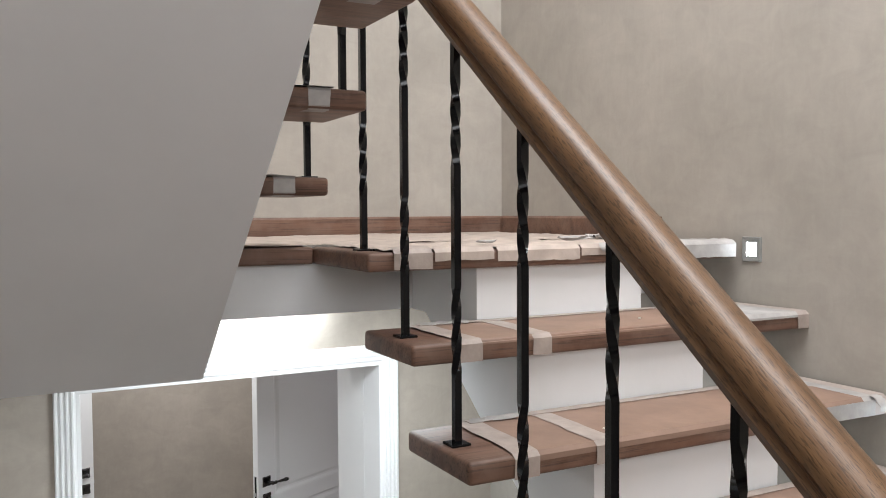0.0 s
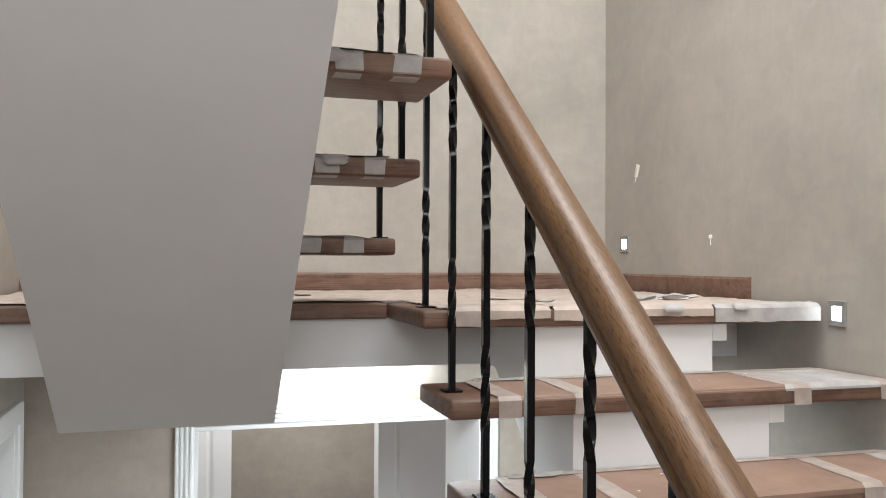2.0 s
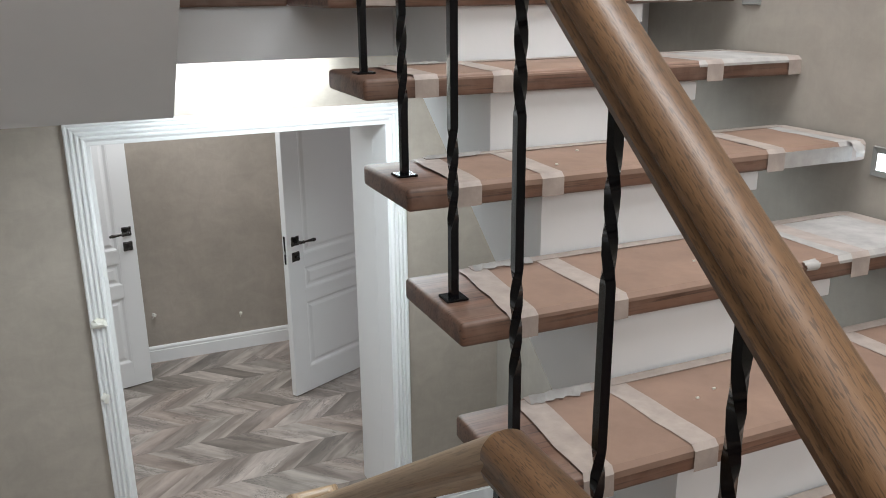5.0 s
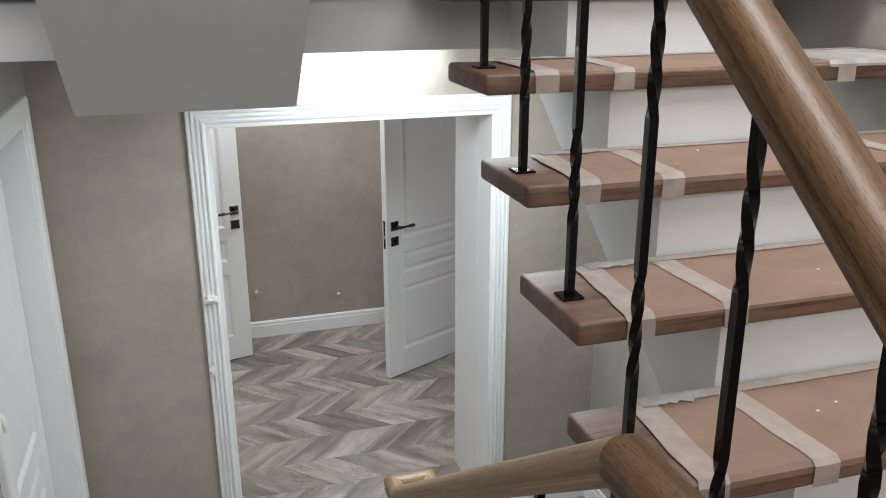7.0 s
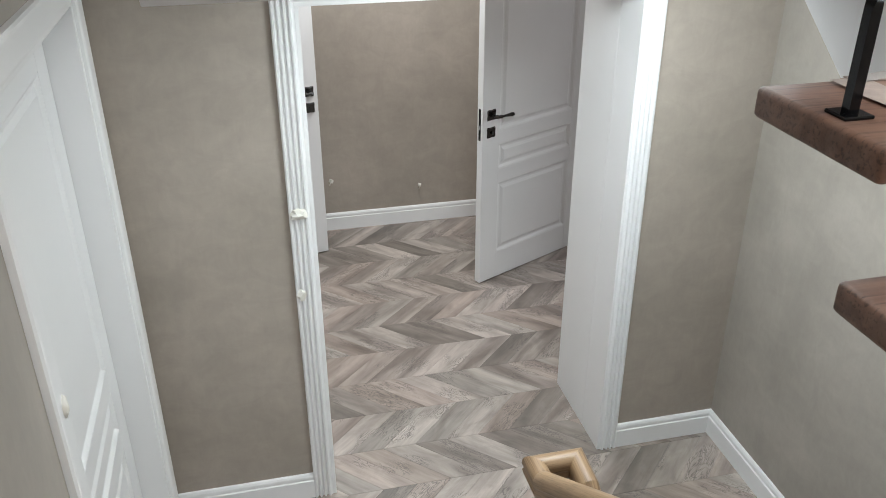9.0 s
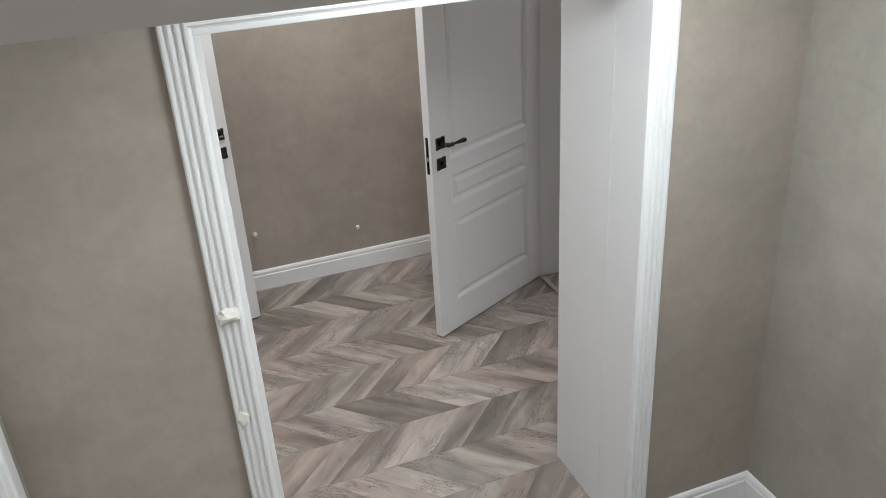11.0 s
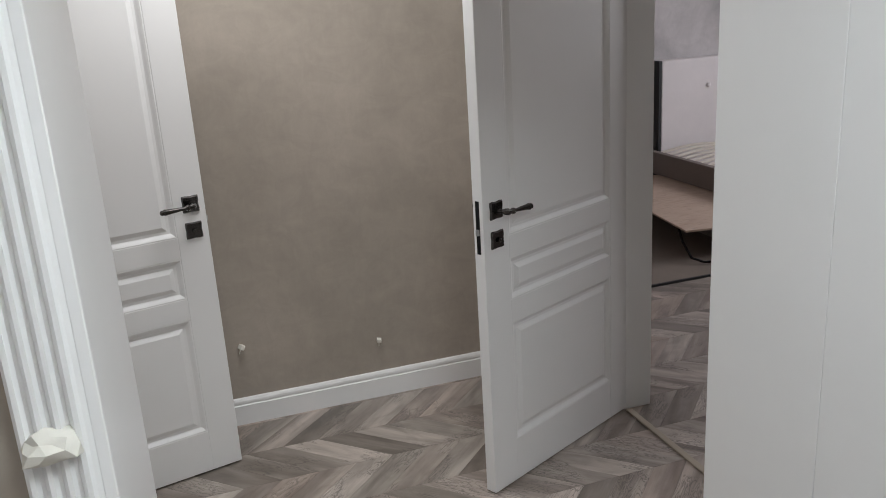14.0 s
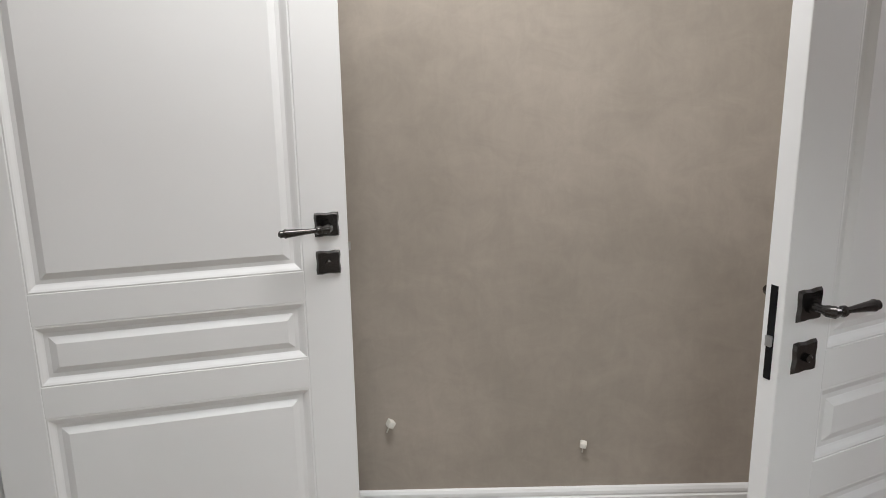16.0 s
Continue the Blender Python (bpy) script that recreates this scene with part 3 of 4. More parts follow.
rnd = random.Random(4)
for n in range(7, 14):
    y0, y1, top = nose_a(n), nose_a(n) + GO + 0.028, RISE * n
    tread(None, 1.386, 2.552, y0, y1, top, "dusty stained oak stair tread with rounded edges and a bare end", "treads of the upper flight")
    cover = thing("protective_cover", (1.9, y0 + 0.12, top), "brown cardboard taped over a stair tread", "protective cover", "covers on the upper flight")
    kraft_end = 2.50 if n in (8, 10, 12) else 2.27
    bm = bmesh.new()
    strip(bm, 1.515, kraft_end, y0 + rnd.uniform(0.0, 0.002), y1 - 0.003, top, 0.010 + rnd.uniform(0, 0.010), 0.002, rnd=rnd)
    part("cardboard_sheet", bm, KRAFT, cover)
    bm = bmesh.new()
    strip(bm, kraft_end - 0.03, 2.546, y0, y1 - 0.004, top, 0.012 if n in (11, 13) else 0.044, 0.003, rnd=rnd)
    part("paper_sheet", bm, FILM, cover, "whitish dusty paper sheet")
    if kraft_end > 2.4:
        bm = bmesh.new()
        box(bm, 2.275, 2.546, y0 - 0.0035, y0 - 0.0028, top - 0.043, top - 0.006)
        part("paper_fold", bm, FILM, cover, "whitish paper folded over the front edge")
    for x, w, dr in ((1.495, 0.055, 0.044), (1.675 + rnd.uniform(-0.02, 0.02), 0.05, 0.043), (2.255 + rnd.uniform(-0.02, 0.02), 0.05, 0.047), (2.508, 0.042, 0.043)):
        tape(cover, x, x + w, y0, y1 - 0.01, top, dr, rnd, skew=rnd.uniform(-0.08, 0.08))
    bm = bmesh.new()
    box(bm, 1.52, 2.53, y1 - 0.03, y1 - 0.004, top + 0.0035, top + 0.0050)
    part("edge_tape", bm, TAPE, cover)
    bm = bmesh.new()
    g = []
    for k in range(13):
        x = 1.52 + 0.13 * k / 12
        g.append((bm.verts.new((x, y1 - 0.034 + rnd.uniform(-0.008, 0.008), top + 0.0052)), bm.verts.new((x + 0.01, y1 - 0.006, top + 0.006 + rnd.uniform(0, 0.003)))))
    for a, b in zip(g, g[1:]):
        bm.faces.new((a[0], b[0], b[1], a[1]))
    part("torn_paper", bm, FILM, cover, "torn paper edge")
    for k in range(2):
        fx, fy = rnd.uniform(1.6, 2.4), rnd.uniform(y0 + 0.05, y1 - 0.06)
        fleck = thing("paper_fleck", (fx, fy, top), "tiny white fleck lying on a tread cover", "fleck", "flecks on the covers")
        part("fleck", B(fx, fx + 0.006, fy, fy + 0.003, top + 0.003, top + 0.006), FOAM, fleck)
tread(None, 1.386, 2.552, nose_a(14), 2.52, RISE * 14, "dusty stained oak landing nosing with crumpled paper on it", "treads of the upper flight")
tops = []
for n in range(15, 23):
    tops.append(tread(None, 0.52, 1.365, nose_b(n) - GB - 0.02, nose_b(n), RISE * n, "dark oak stair tread seen from below with loose tape", "treads of the top flight"))
for n in range(1, 6):
    tread(None, XL + 0.004, 1.32, nose_c(n) - 0.27, nose_c(n), RISE * n, "oak stair tread of the lowest flight", "treads of the lowest flight")

# tape wrapped round the back edges of the top flight
for n in range(15, 19):
    y = nose_b(n) - GB - 0.02
    z = RISE * n
    wrap = thing("paper_wrap", (1.2, y, z), "crumpled paper and pale tape wrapped over a stair tread", "protective cover", "wraps on the top flight")
    for x in (1.12 + rnd.uniform(-0.01, 0.01), 1.232 + rnd.uniform(-0.01, 0.02)):
        w = 0.055 + rnd.uniform(-0.008, 0.012)
        bm = bmesh.new()
        pts = [(y + 0.05, z - 0.0465), (y + 0.010, z - 0.0466), (y - 0.0015, z - 0.038), (y - 0.0018, z - 0.006), (y + 0.008, z + 0.002), (y + 0.12, z + 0.002)]
        a = [bm.verts.new((x + rnd.uniform(-0.003, 0.003), q[0], q[1])) for q in pts]
        b = [bm.verts.new((x + w + rnd.uniform(-0.003, 0.003), q[0], q[1])) for q in pts]
        for i in range(len(pts) - 1):
            bm.faces.new((a[i], b[i], b[i + 1], a[i + 1]))
        part("tape_strip", bm, FILM, wrap)
    bm = bmesh.new()
    nx, ny = 16, 6
    grid = [[bm.verts.new((0.56 + (1.29 - 0.56) * i / nx, y + 0.004 + rnd.uniform(-0.008, 0.006) + 0.24 * j / ny, z + 0.003 + (0.010 * abs(noise.noise(Vector((i * 0.7, j * 0.9, n * 3.1)))) * (0.1 if j == 0 else 1)))) for j in range(ny + 1)] for i in range(nx + 1)]
    for i in range(nx):
        for j in range(ny):
            bm.faces.new((grid[i][j], grid[i + 1][j], grid[i + 1][j + 1], grid[i][j + 1]))
    part("paper_sheet", bm, FILM, wrap)


# crumpled sheet on the landing
def crumple(name, x0, x1, y0, y1, z, amp, nx, ny, seed, label, edge=0.0, mat=None):
    t = thing(name, ((x0 + x1) / 2, (y0 + y1) / 2, z), label, "protective sheet")
    bm = bmesh.new()
    r = random.Random(seed)
    g = []
    for i in range(nx + 1):
        col = []
        for j in range(ny + 1):
            x, y = x0 + (x1 - x0) * i / nx, y0 + (y1 - y0) * j / ny
            h = abs(noise.noise(Vector((x * 9, y * 13, seed)))) * amp + abs(noise.noise(Vector((x * 27, y * 30, seed)))) * amp * 0.5
            col.append(bm.verts.new((x + r.uniform(-0.006, 0.006), y + (r.uniform(-edge, edge) if j == 0 else 0), z + 0.003 + h)))
        g.append(col)
    for i in range(nx):
        for j in range(ny):
            bm.faces.new((g[i][j], g[i + 1][j], g[i + 1][j + 1], g[i][j + 1]))
    part("sheet", bm, mat or CREASED, t)
    return t


crumple("paper_cover", 0.27, 2.52, 2.53, 3.42, 2.52, 0.008, 60, 24, 3, "dusty pale protective paper spread over the landing", 0.006)
cover = crumple("paper_cover", 1.44, 2.53, 2.135, 2.58, 2.52, 0.007, 50, 16, 8, "crumpled dusty paper over the landing nosing", 0.004)
for x0, x1, d, m in ((1.45, 1.55, 0.040, TAPE), (1.556, 1.72, 0.022, CREASED), (1.73, 1.98, 0.030, CREASED), (2.2, 2.54, 0.040, FILM), (1.985, 2.195, 0.022, CREASED)):
    bm = bmesh.new()
    nn = max(3, int((x1 - x0) / 0.02))
    rows = []
    for i in range(nn + 1):
        x = x0 + (x1 - x0) * i / nn
        rows.append([bm.verts.new(p) for p in ((x, 2.16, 2.530 + rnd.uniform(0, 0.003)), (x, 2.125, 2.5275 + rnd.uniform(0, 0.001)), (x, 2.1145 - rnd.uniform(0, 0.001), 2.517), (x, 2.1145 - rnd.uniform(0, 0.0015), 2.52 - d - rnd.uniform(-0.0015, 0.0025)))])
    for a, b in zip(rows, rows[1:]):
        for k in range(3):
            bm.faces.new((a[k], b[k], b[k + 1], a[k + 1]))
    part("paper_fold", bm, m, cover)
for x, y, s in ((2.02, 2.20, 0.05), (2.14, 2.22, 0.075), (1.72, 2.15, 0.03), (1.10, 2.62, 0.04), (1.16, 2.64, 0.03)):
    t = thing("paper_scrap", (x, y, 2.53), "crumpled scrap of pale masking paper", "paper scrap", "paper scraps on the landing")
    bm = bmesh.new()
    bmesh.ops.create_icosphere(bm, subdivisions=2, radius=1.0)
    for v in bm.verts:
        k = 0.7 + 0.6 * noise.noise(v.co * 1.7 + Vector((x * 9, y * 5, 0)))
        v.co = Vector((x + v.co.x * s * k * 1.2, y + v.co.y * s * 0.5 * k, 2.536 + (v.co.z * 0.5 + 0.35) * s * 0.42 * k))
    part("paper", bm, FILM, t)


def loose_strip(at, length, width, heading, curl, seed, label, mat=None):
    """A ragged strip of paper or tape that leaves an edge, sags and curls at its free end."""
    t = thing("loose_tape", at, label, "torn tape", "torn bits on the covers")
    r = random.Random(seed)
    bm = bmesh.new()
    c, s_ = math.cos(heading), math.sin(heading)
    n = 12
    rows = []
    x = z = 0.0
    a = 0.1
    for i in range(n + 1):
        k = i / n
        w = width * (0.55 + 0.45 * math.sin(2.2 * k + 0.6)) * r.uniform(0.85, 1.12)
        o = r.uniform(-0.002, 0.002)
        rows.append([bm.verts.new((at[0] + x * c - (v + o) * s_, at[1] + x * s_ + (v + o) * c, at[2] + z + r.uniform(-0.001, 0.001))) for v in (-w / 2, -w * 0.15, w * 0.2, w / 2)])
        a += curl * (0.3 + k)
        x += length / n * math.cos(a)
        z -= length / n * math.sin(a)
    for p, q in zip(rows, rows[1:]):
        for j in range(3):
            bm.faces.new((p[j], p[j + 1], q[j + 1], q[j]))
    part("strip", bm, mat or FILM, t, smooth=True)
    return t


for n, x, length, width, curl, seed in ((12, 2.51, 0.055, 0.032, 0.20, 9), (11, 2.16, 0.028, 0.04, 0.22, 2), (10, 2.50, 0.075, 0.030, -0.02, 6), (9, 2.05, 0.03, 0.05, 0.25, 8), (14, 2.07, 0.035, 0.06, 0.22, 3), (14, 2.28, 0.03, 0.05, 0.2, 14)):
    loose_strip((x, nose_a(n) + 0.004, RISE * n + (0.010 if n == 14 else 0.006)), length, width, math.radians(-90 if n != 10 else -62), curl, seed, "ragged bit of pale tape curling over the edge of a tread")
for n, x, length, seed in ((15, 0.80, 0.07, 1), (15, 1.02, 0.05, 2), (16, 0.93, 0.05, 3), (16, 1.16, 0.04, 4), (17, 1.10, 0.05, 7), (18, 1.20, 0.04, 8)):
    loose_strip((x, nose_b(n) - GB - 0.018, RISE * n + 0.004), length, 0.06, math.radians(-90), 0.24, seed, "torn grey paper hanging off the back of a tread")

# ---- balusters ----
def baluster(height, name="baluster"):
    """A square iron bar with two twisted lengths on a small foot plate; the foot is the origin."""
    t = thing(name, (0, 0, 0), "black wrought iron baluster with two twisted lengths", "baluster", "iron balusters")
    bm = bmesh.new()
    r = 0.0073 * math.sqrt(2)
    zs = [(0.0, 0.0), (0.13, 0.0)] + [(0.13 + 0.02 * k, 30.0 * k) for k in range(1, 10)] + [(0.54, 270.0)] + [(0.54 + 0.02 * k, 270.0 - 30.0 * k) for k in range(1, 10)] + [(height, 0.0)]
    rings = [[bm.verts.new((r * math.cos(math.radians(a + 45 + 90 * k)), r * math.sin(math.radians(a + 45 + 90 * k)), z)) for k in range(4)] for z, a in zs if z <= height]
    for p, q in zip(rings, rings[1:]):
        for k in range(4):
            bm.faces.new((p[k], p[(k + 1) % 4], q[(k + 1) % 4], q[k]))
    bm.faces.new(rings[0])
    bm.faces.new(rings[-1])
    part("bar", bm, IRON, t, smooth=True)
    part("foot_plate", B(-0.021, 0.021, -0.021, 0.021, 0.0, 0.005, bevel=0.0015), IRON, t)
    return t


XA, XC, XG, XB = 1.43, 1.305, 1.305, 1.335


def rail_a(y):
    return 3.08 + 0.783 * (y - 1.877)


def rail_c(y):
    return 1.374 + 0.707 * (1.877 - y)


first = baluster(rail_a(nose_a(13) + 0.118) - 0.02 - RISE * 13)
first.matrix_basis = pose(1.425, nose_a(13) + 0.118, RISE * 13)
for n in (7, 8, 9, 10, 11, 12, 14):
    copy_thing(first, pose(1.425, nose_a(n) + 0.118, RISE * n))
for n in range(15, 23):
    copy_thing(first, pose(XB, nose_b(n) - 0.20, RISE * n))
lowbar = baluster(rail_c(nose_c(1) - 0.085) - 0.02 - RISE)
lowbar.matrix_basis = pose(XC, nose_c(1) - 0.085, RISE)
for n in range(2, 6):
    copy_thing(lowbar, pose(XC, nose_c(n) - 0.085, RISE * n))
guard = baluster(1.925 - 0.02 - 1.08)
guard.matrix_basis = pose(XG - 0.01, 1.09, 1.08)
copy_thing(guard, pose(XG, 0.82, 1.08))
copy_thing(guard, pose(XG, 0.55, 1.08))
copy_thing(lowbar, pose(1.414, 2.22, 0.0))
copy_thing(lowbar, pose(1.414, 1.97, -0.18))

# ---- handrails ----
RAILP = [(0.030 * math.cos(a), 0.004 + 0.026 * math.sin(a)) for a in [math.radians(d) for d in range(-8, 189, 14)]]
RAILP = RAILP[::-1] + []
RAILP = [(-0.030, -0.002), (-0.0255, -0.008), (-0.0255, -0.012), (-0.029, -0.018), (-0.026, -0.028), (0.026, -0.028), (0.029, -0.018), (0.0255, -0.012), (0.0255, -0.008), (0.030, -0.002)][::-1] + RAILP
RAILP = [(a * 1.2, b * 1.12) for a, b in RAILP]


def mitred(path, k, wide=1.0):
    """The run k of a rail along path, cut at the joints."""
    bm = sweep(bmesh.new(), path, [(a * wide, b) for a, b in RAILP])
    m = len(RAILP)
    verts = list(bm.verts)
    per = 2 * m
    keep = set(verts[k * per:(k + 1) * per])
    bmesh.ops.delete(bm, geom=[v for v in verts if v not in keep], context="VERTS")
    return bm


def railing(name, path, mat, label, wide=1.0):
    t = thing(name, path[0], label, "handrail")
    for k in range(len(path) - 1):
        part("rail_length", mitred(path, k, wide), mat, t, smooth=True)
    return t


railing("handrail", [(XA, 0.40, rail_a(0.40)), (XA, 2.43, rail_a(2.43))], RAIL, "varnished oak handrail with a rounded top above iron balusters")
railing("handrail", [(XB, 2.44, 3.44), (XB, 2.44 - 8 * GB, 3.44 + 8 * RISE)], RAIL, "varnished oak handrail of the top flight")
railing("handrail", [(XA, 0.45, 1.945), (XG, 0.49, 1.93), (XG, 1.10, 1.93)], RAIL, "oak handrail guarding the half landing")
railing("handrail", [(XC, 1.10, rail_c(1.10)), (XC, 2.385, rail_c(2.385)), (XC, 2.445, rail_c(2.385)), (1.414, 2.445, rail_c(2.385)), (1.414, 2.36, rail_c(2.385) - 0.01), (1.414, 1.3, rail_c(2.385) - 0.78)], RAIL_PALE, "pale oak handrail turning back in a square end over the hall", 0.76)


# ---- wall lamps and small marks ----
def step_light(y, z):
    t = thing("step_light", (XR, y, z), "small square steel step light glowing on the plaster wall", "wall lamp", "step lights")
    bm = bmesh.new()
    sweep(bm, [(XR, y - 0.026, z - 0.028), (XR, y - 0.026, z + 0.028), (XR, y + 0.026, z + 0.028), (XR, y + 0.026, z - 0.028)], [(-0.008, 0), (-0.008, 0.005), (0.006, 0.007), (0.008, 0.0)], up=(-1, 0, 0), closed=True)
    part("frame", bm, SATIN, t)
    part("diffuser", B(XR - 0.005, XR + 0.001, y - 0.019, y + 0.019, z - 0.021, z + 0.021, bevel=0.001), GLOW, t, "glowing white diffuser")
    return t


step_light(2.076, 2.501)
step_light(3.283, 2.716)
step_light(1.595, 2.116)


def lump(name, at, size, label, category, group, seed, mat=None):
    t = thing(name, at, label, category, group)
    bm = bmesh.new()
    bmesh.ops.create_icosphere(bm, subdivisions=2, radius=1.0)
    for v in bm.verts:
        k = 0.8 + 0.5 * noise.noise(v.co * 1.3 + Vector((seed, 0, 0)))
        v.co = Vector(at) + Vector((v.co.x * size[0] * k, v.co.y * size[1] * k, v.co.z * size[2] * k))
    part("lump", bm, mat or FOAM, t, smooth=True)
    return t


def stub(name, at, size, tilt, label, category, group=""):
    t = thing(name, (0, 0, 0), label, category, group)
    sx, sy, sz = size
    part("block", B(-sx, sx, -sy, sy, -sz, sz, bevel=0.003), FOAM, t)
    part("wire", rod(bmesh.new(), [(0, 0, -sz * 0.5), (sx * 0.2, 0, -sz - 0.02)], 0.0022, 6), FOAM, t)
    t.matrix_basis = pose(*at, *tilt)
    return t

# ---- bedroom ----
bed = thing("bed_frame", (4.9, 7.8, 0.0), "unmade bed frame with pale buttoned headboard and bare slats", "bed")
HEAD = paint("pale_headboard_cloth", (0.74, 0.70, 0.70), 0.8, 0.05, 0.2, 30.0)
GREY_SIDE = paint("taupe_bed_side", (0.20, 0.165, 0.15), 0.6, 0.06, 0.1, 40.0)
PLY = wood("pale_plywood", (0.42, 0.31, 0.24), (0.50, 0.385, 0.305), scale=(3, 7, 7), rough=0.6, pores=0.15)
SLAT = paint("birch_slat", (0.72, 0.66, 0.59), 0.5, 0.05)
headb = part("headboard", B(4.89, 6.55, 8.66, 8.78, 0.1, 1.11, bevel=0.012, segs=3), HEAD, bed, "pale upholstered headboard")
part("headboard_edge", B(4.86, 4.885, 8.655, 8.78, 0.1, 1.11), DARK, bed)
for x in (5.335, 5.75, 6.18):
    bm = bmesh.new()
    bmesh.ops.create_uvsphere(bm, u_segments=10, v_segments=6, radius=0.022, matrix=Matrix.Translation((x, 8.655, 0.884)))
    part("button", bm, HEAD, headb)
part("side_rail", B(4.74, 4.79, 6.2, 8.66, 0.22, 0.40, bevel=0.005), GREY_SIDE, bed)
part("side_rail", B(6.40, 6.45, 6.2, 8.66, 0.22, 0.40, bevel=0.005), GREY_SIDE, bed)
part("foot_rail", B(4.79, 6.40, 6.2, 6.25, 0.22, 0.40, bevel=0.005), GREY_SIDE, bed)
for k in range(22):
    y = 6.32 + k * 0.105
    bm = bmesh.new()
    pts = [(4.80 + (5.56 - 4.80) * j / 8, 0.380 + 0.040 * math.sin(math.pi * j / 8)) for j in range(9)]
    for (xa, za), (xb, zb) in zip(pts, pts[1:]):
        vs = [bm.verts.new(p) for p in ((xa, y, za), (xb, y, zb), (xb, y + 0.052, zb), (xa, y + 0.052, za), (xa, y, za - 0.01), (xb, y, zb - 0.01), (xb, y + 0.052, zb - 0.01), (xa, y + 0.052, za - 0.01))]
        for q in ((0, 1, 2, 3), (7, 6, 5, 4), (0, 4, 5, 1), (3, 2, 6, 7)):
            bm.faces.new([vs[i] for i in q])
    part("slat", bm, SLAT, bed)
part("centre_beam", B(5.56, 5.61, 6.25, 8.66, 0.36, 0.40), GREY_SIDE, bed)
for x in (4.85, 6.3):
    for y in (6.3, 8.5):
        part("leg", B(x, x + 0.05, y, y + 0.05, 0, 0.22), DARK, bed)
ply = thing("plywood_sheet", (4.2, 7.4, 0.2), "bare plywood sheet lying half under the bed frame", "plywood sheet")
bm = B(0, 1.2, 0, 1.6, 0.205, 0.217)
bmesh.ops.transform(bm, matrix=pose(3.99, 6.98, 0, 0, 0, -8), verts=bm.verts)
part("sheet", bm, PLY, ply)
part("support", B(4.5, 4.56, 8.0, 8.3, 0.012, 0.205), DARK, ply)
low = thing("hardboard_sheet", (4.2, 7.4, 0.0), "hardboard sheet lying on the bedroom floor, its brown darkened for shade", "hardboard sheet")
# the sheet's brown is darkened to hold the shade under the plywood
part("sheet", B(3.2, 4.46, 6.71, 8.5, 0.002, 0.010), paint("shaded_hardboard", (0.20, 0.165, 0.14), 0.6, 0.12, 0.1, 30.0), low)
part("edge", B(3.2, 4.46, 6.695, 6.709, 0.0, 0.014), DARK, low)
lift = thing("lift_bracket", (4.4, 7.3, 0.02), "black curved metal bed lift bracket", "metal bracket")
part("tube", rod(bmesh.new(), [(4.05, 7.16, 0.203), (4.02, 7.06, 0.12), (4.0, 6.93, 0.05), (4.06, 6.885, 0.026), (4.2, 6.85, 0.024), (4.32, 6.835, 0.026), (4.42, 6.87, 0.05), (4.50, 6.95, 0.11), (4.58, 7.03, 0.203)], 0.008, 8), IRON, lift, smooth=True)
bar = thing("threshold_strip", (2.6, 5.0, 0), "thin beige threshold strip lying loose in the doorway", "threshold strip")
part("strip", B(2.645, 2.672, RD0 + 0.03, RD1 - 0.03, 0.0005, 0.008, bevel=0.003), paint("beige_threshold", (0.42, 0.36, 0.29), 0.5), bar)

# ---- small things ----
stub("cable_stub", (1.151, YB - 0.017, 0.357), (0.010, 0.014, 0.011), (0, 30, 20), "small white cable end sticking out of the wall", "cable end", "cable ends on the corridor wall")
stub("cable_stub", (1.744, YB - 0.017, 0.274), (0.010, 0.014, 0.008), (0, 10, -10), "small white cable end sticking out of the wall", "cable end", "cable ends on the corridor wall")
stub("cable_stub", (XL + 0.012, 2.27, 1.17), (0.010, 0.013, 0.034), (10, 0, 0), "white cable tag hanging from the side wall", "cable end")
lump("foam_pad", (0.812, YD - 0.022, 1.285), (0.037, 0.026, 0.026), "white foam lump stuck on the fluted architrave", "foam lump", "foam lumps on the door frames", 1.3)
lump("foam_pad", (0.800, YD - 0.020, 0.965), (0.019, 0.016, 0.026), "white foam lump stuck on the fluted architrave", "foam lump", "foam lumps on the door frames", 4.1)
lump("foam_pad", (XL + 0.018, 2.38, 1.45), (0.014, 0.02, 0.03), "white foam lump stuck on the door frame by the stairs", "foam lump", "foam lumps on the door frames", 7.7)
stub("plaster_chip", (XR - 0.004, 3.178, 3.01), (0.004, 0.010, 0.026), (20, 0, 0), "loose white chip on the beige wall", "wall chip", "chips on the stair wall")
stub("plaster_chip", (XR - 0.004, 2.672, 2.73), (0.004, 0.007, 0.007), (0, 0, 0), "loose white chip on the beige wall", "wall chip", "chips on the stair wall")

# ---- laminate floor in a chevron ----
ROW, PITCH, LEAN_X = 0.249, 0.145, 0.25
ANG = math.atan2(ROW, LEAN_X)


def clip(poly, axis, value, keep_less):
    out = []
    for i, p in enumerate(poly):
        q = poly[(i + 1) % len(poly)]
        a = (p[axis] <= value) == keep_less or p[axis] == value
        b = (q[axis] <= value) == keep_less or q[axis] == value
        if a:
            out.append(p)
        if a != b:
            k = (value - p[axis]) / (q[axis] - p[axis])
            out.append((p[0] + (q[0] - p[0]) * k, p[1] + (q[1] - p[1]) * k))
    return out


def board_poly(k, i):
    ya = 4.77 + ROW * k
    lean = LEAN_X if k % 2 == 0 else -LEAN_X
    x = 1.247 + PITCH * i - (0 if k % 2 == 0 else -LEAN_X)
    g = 0.0005
    return [(x + g, ya + g), (x + PITCH - g, ya + g), (x + lean + PITCH - g, ya + ROW - g), (x + lean + g, ya + ROW - g)], (x, ya), lean


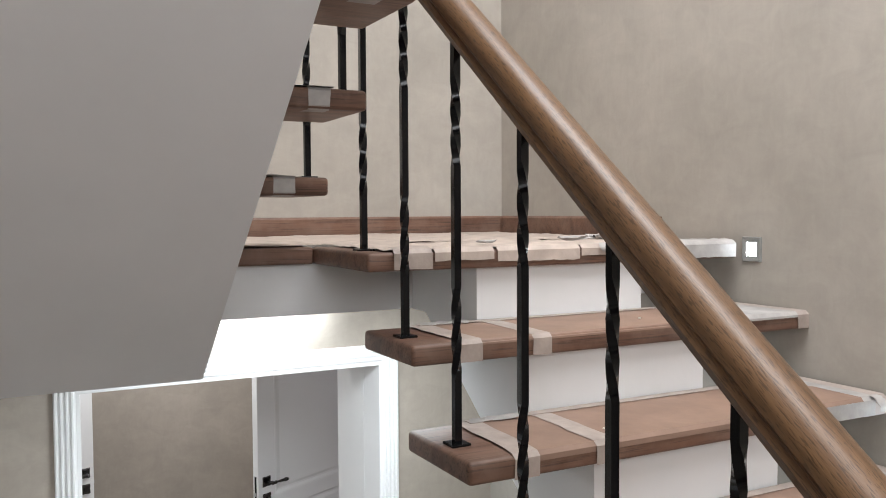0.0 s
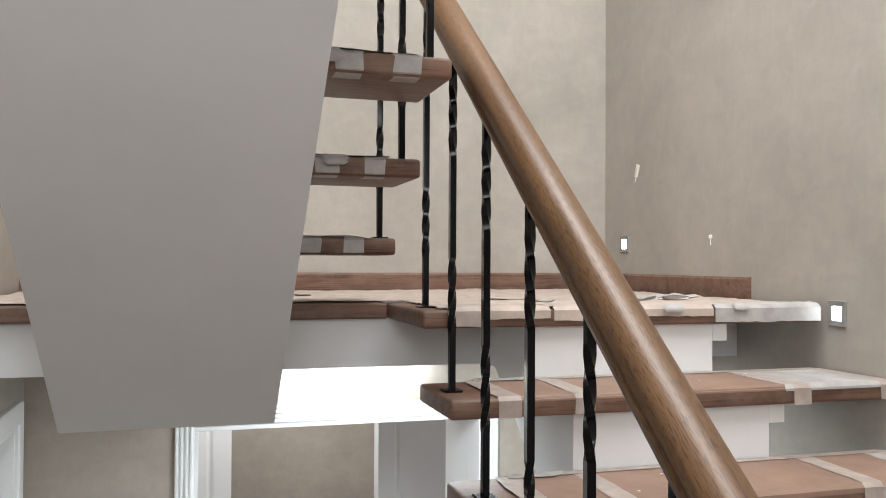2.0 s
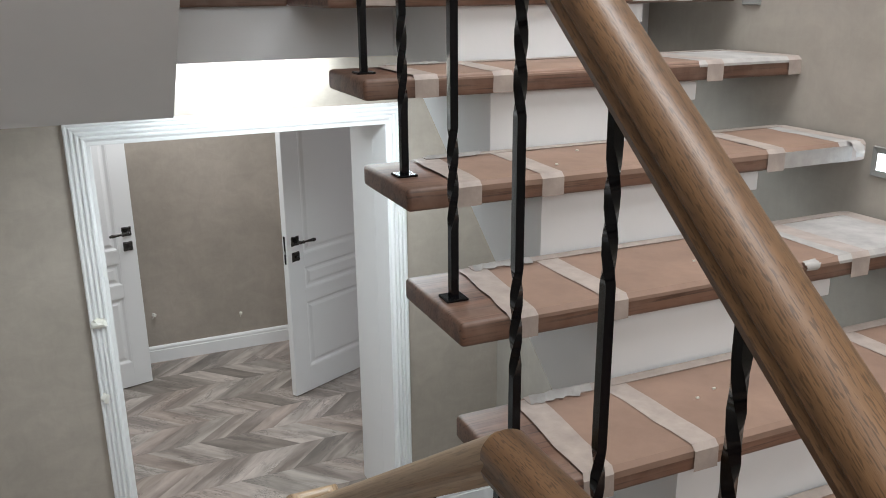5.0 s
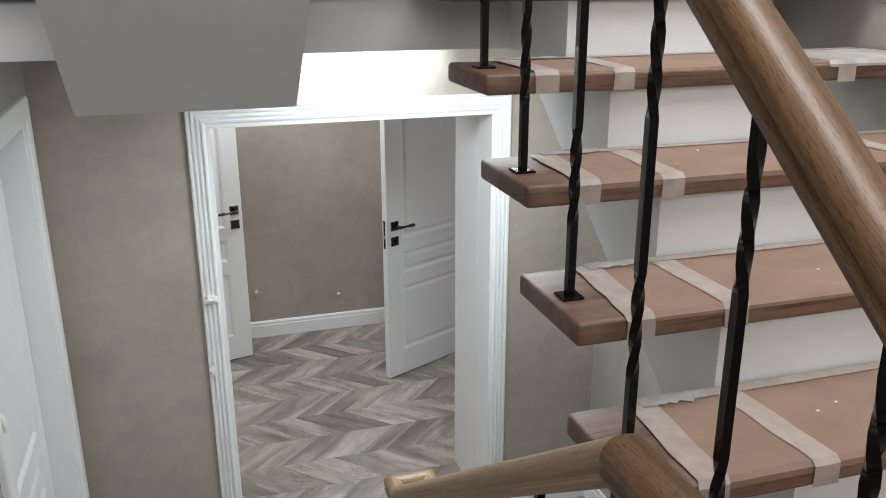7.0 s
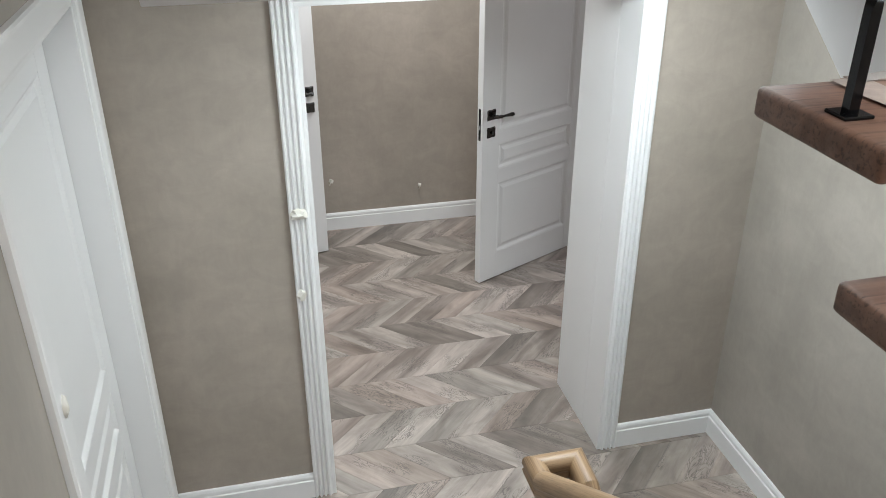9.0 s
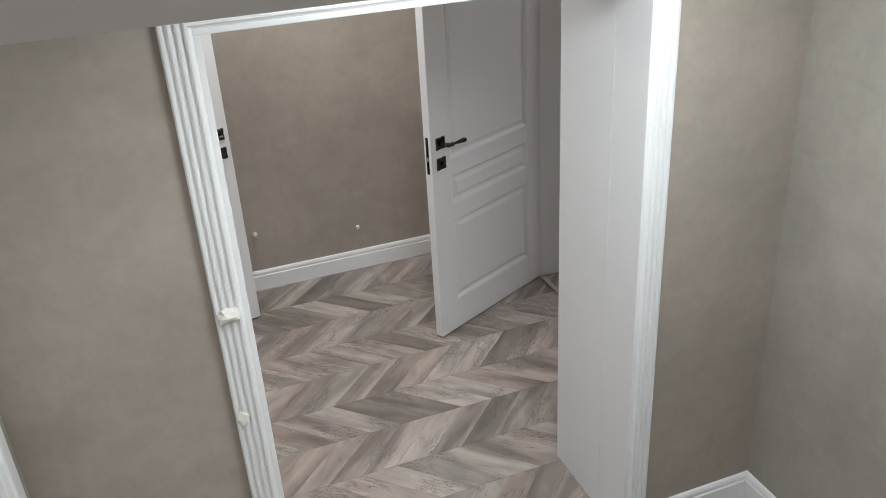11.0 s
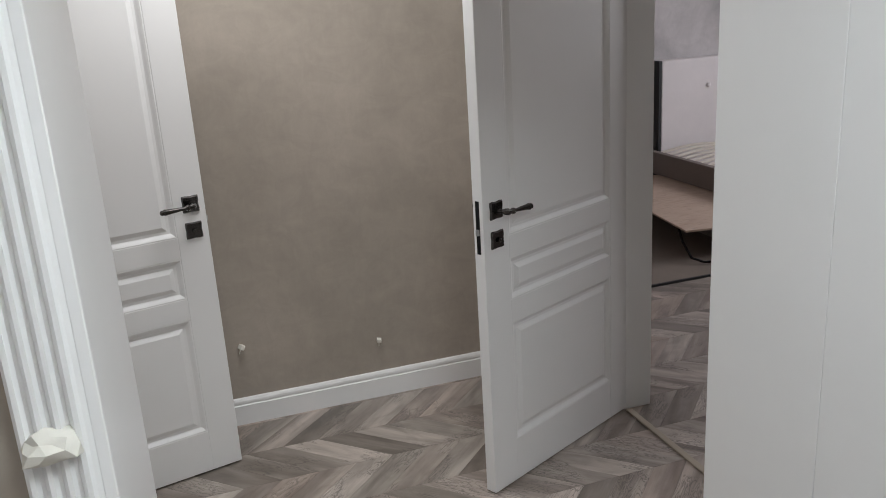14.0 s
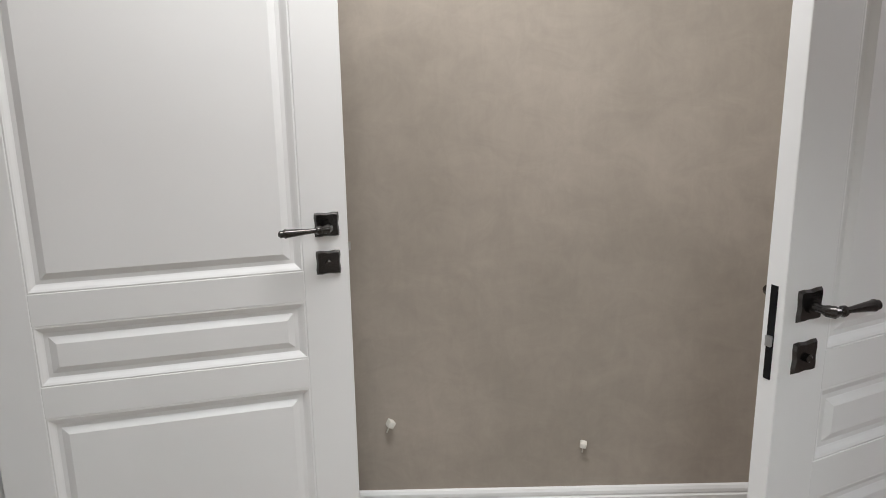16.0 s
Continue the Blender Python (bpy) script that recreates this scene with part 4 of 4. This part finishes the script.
def board_bm(poly, origin, lean, top=0.0):
    ang = ANG if lean > 0 else math.pi - ANG
    c, s = math.cos(-ang), math.sin(-ang)
    bm = bmesh.new()
    loc = [((px - origin[0]) * c - (py - origin[1]) * s, (px - origin[0]) * s + (py - origin[1]) * c) for px, py in poly]
    mx, my = sum(p[0] for p in loc) / len(loc), sum(p[1] for p in loc) / len(loc)
    hi = [bm.verts.new((mx + (px - mx) * 0.9965, my + (py - my) * 0.993, top)) for px, py in loc]
    lo = [bm.verts.new((px, py, top - 0.0006)) for px, py in loc]
    dn = [bm.verts.new((px, py, top - 0.010)) for px, py in loc]
    n = len(loc)
    bm.faces.new(hi)
    for k in range(n):
        bm.faces.new((hi[k], hi[(k + 1) % n], lo[(k + 1) % n], lo[k]))
        bm.faces.new((lo[k], lo[(k + 1) % n], dn[(k + 1) % n], dn[k]))
    return bm, ang


def area_of(poly):
    return abs(sum(p[0] * q[1] - q[0] * p[1] for p, q in zip(poly, poly[1:] + poly[:1]))) / 2


floor = structure("floor", boxes([(XL - 0.1, 1.42, 2.38, 6.2, -0.1, -0.0095), (1.42, HX1, 2.45, 6.2, -0.1, -0.0095), (HX1, 6.7, 3.2, 8.95, -0.1, -0.0095)]), DARK, "grey-brown chevron laminate floor")
shared = {}
x_lo, x_hi, y_lo, y_hi = XL - 0.02, HX1, 2.42, 6.10
for k in range(-10, 17):
    for i in range(-14, 48):
        poly, origin, lean = board_poly(k, i)
        whole = area_of(poly)
        near = poly
        for ax, v, less in ((0, x_lo, False), (0, x_hi, True), (1, y_lo, False), (1, y_hi, True)):
            near = clip(near, ax, v, less) if near else near
        hidden = origin[1] < 3.3 and origin[0] < -0.2
        if len(near) > 2 and area_of(near) > 0.0004 and not hidden:
            key = (lean > 0) if area_of(near) > whole * 0.999 else None
            if key is not None and key in shared:
                ob = new("board", shared[key][0])
                ang = shared[key][1]
            else:
                bm, ang = board_bm(near, origin, lean)
                for f in bm.faces:
                    f.smooth = False
                bmesh.ops.recalc_face_normals(bm, faces=bm.faces)
                me = bpy.data.meshes.new("board")
                bm.to_mesh(me)
                bm.free()
                me.materials.append(FLOORING)
                ob = new("board", me)
                if key is not None:
                    shared[key] = (me, ang)
            ob.matrix_basis = pose(origin[0], origin[1], 0, 0, 0, math.degrees(ang))
            ob.parent = floor
        beyond = poly
        for ax, v, less in ((0, HX1, False), (0, 6.6, True), (1, 3.32, False), (1, 8.82, True)):
            beyond = clip(beyond, ax, v, less) if beyond else beyond
        if len(beyond) > 2 and area_of(beyond) > 0.0004:
            bm, ang = board_bm(beyond, origin, lean)
            bmesh.ops.recalc_face_normals(bm, faces=bm.faces)
            me = bpy.data.meshes.new("board")
            bm.to_mesh(me)
            bm.free()
            me.materials.append(FLOORING)
            ob = new("board", me)
            ob.matrix_basis = pose(origin[0], origin[1], 0, 0, 0, math.degrees(ang))
            ob.parent = floor
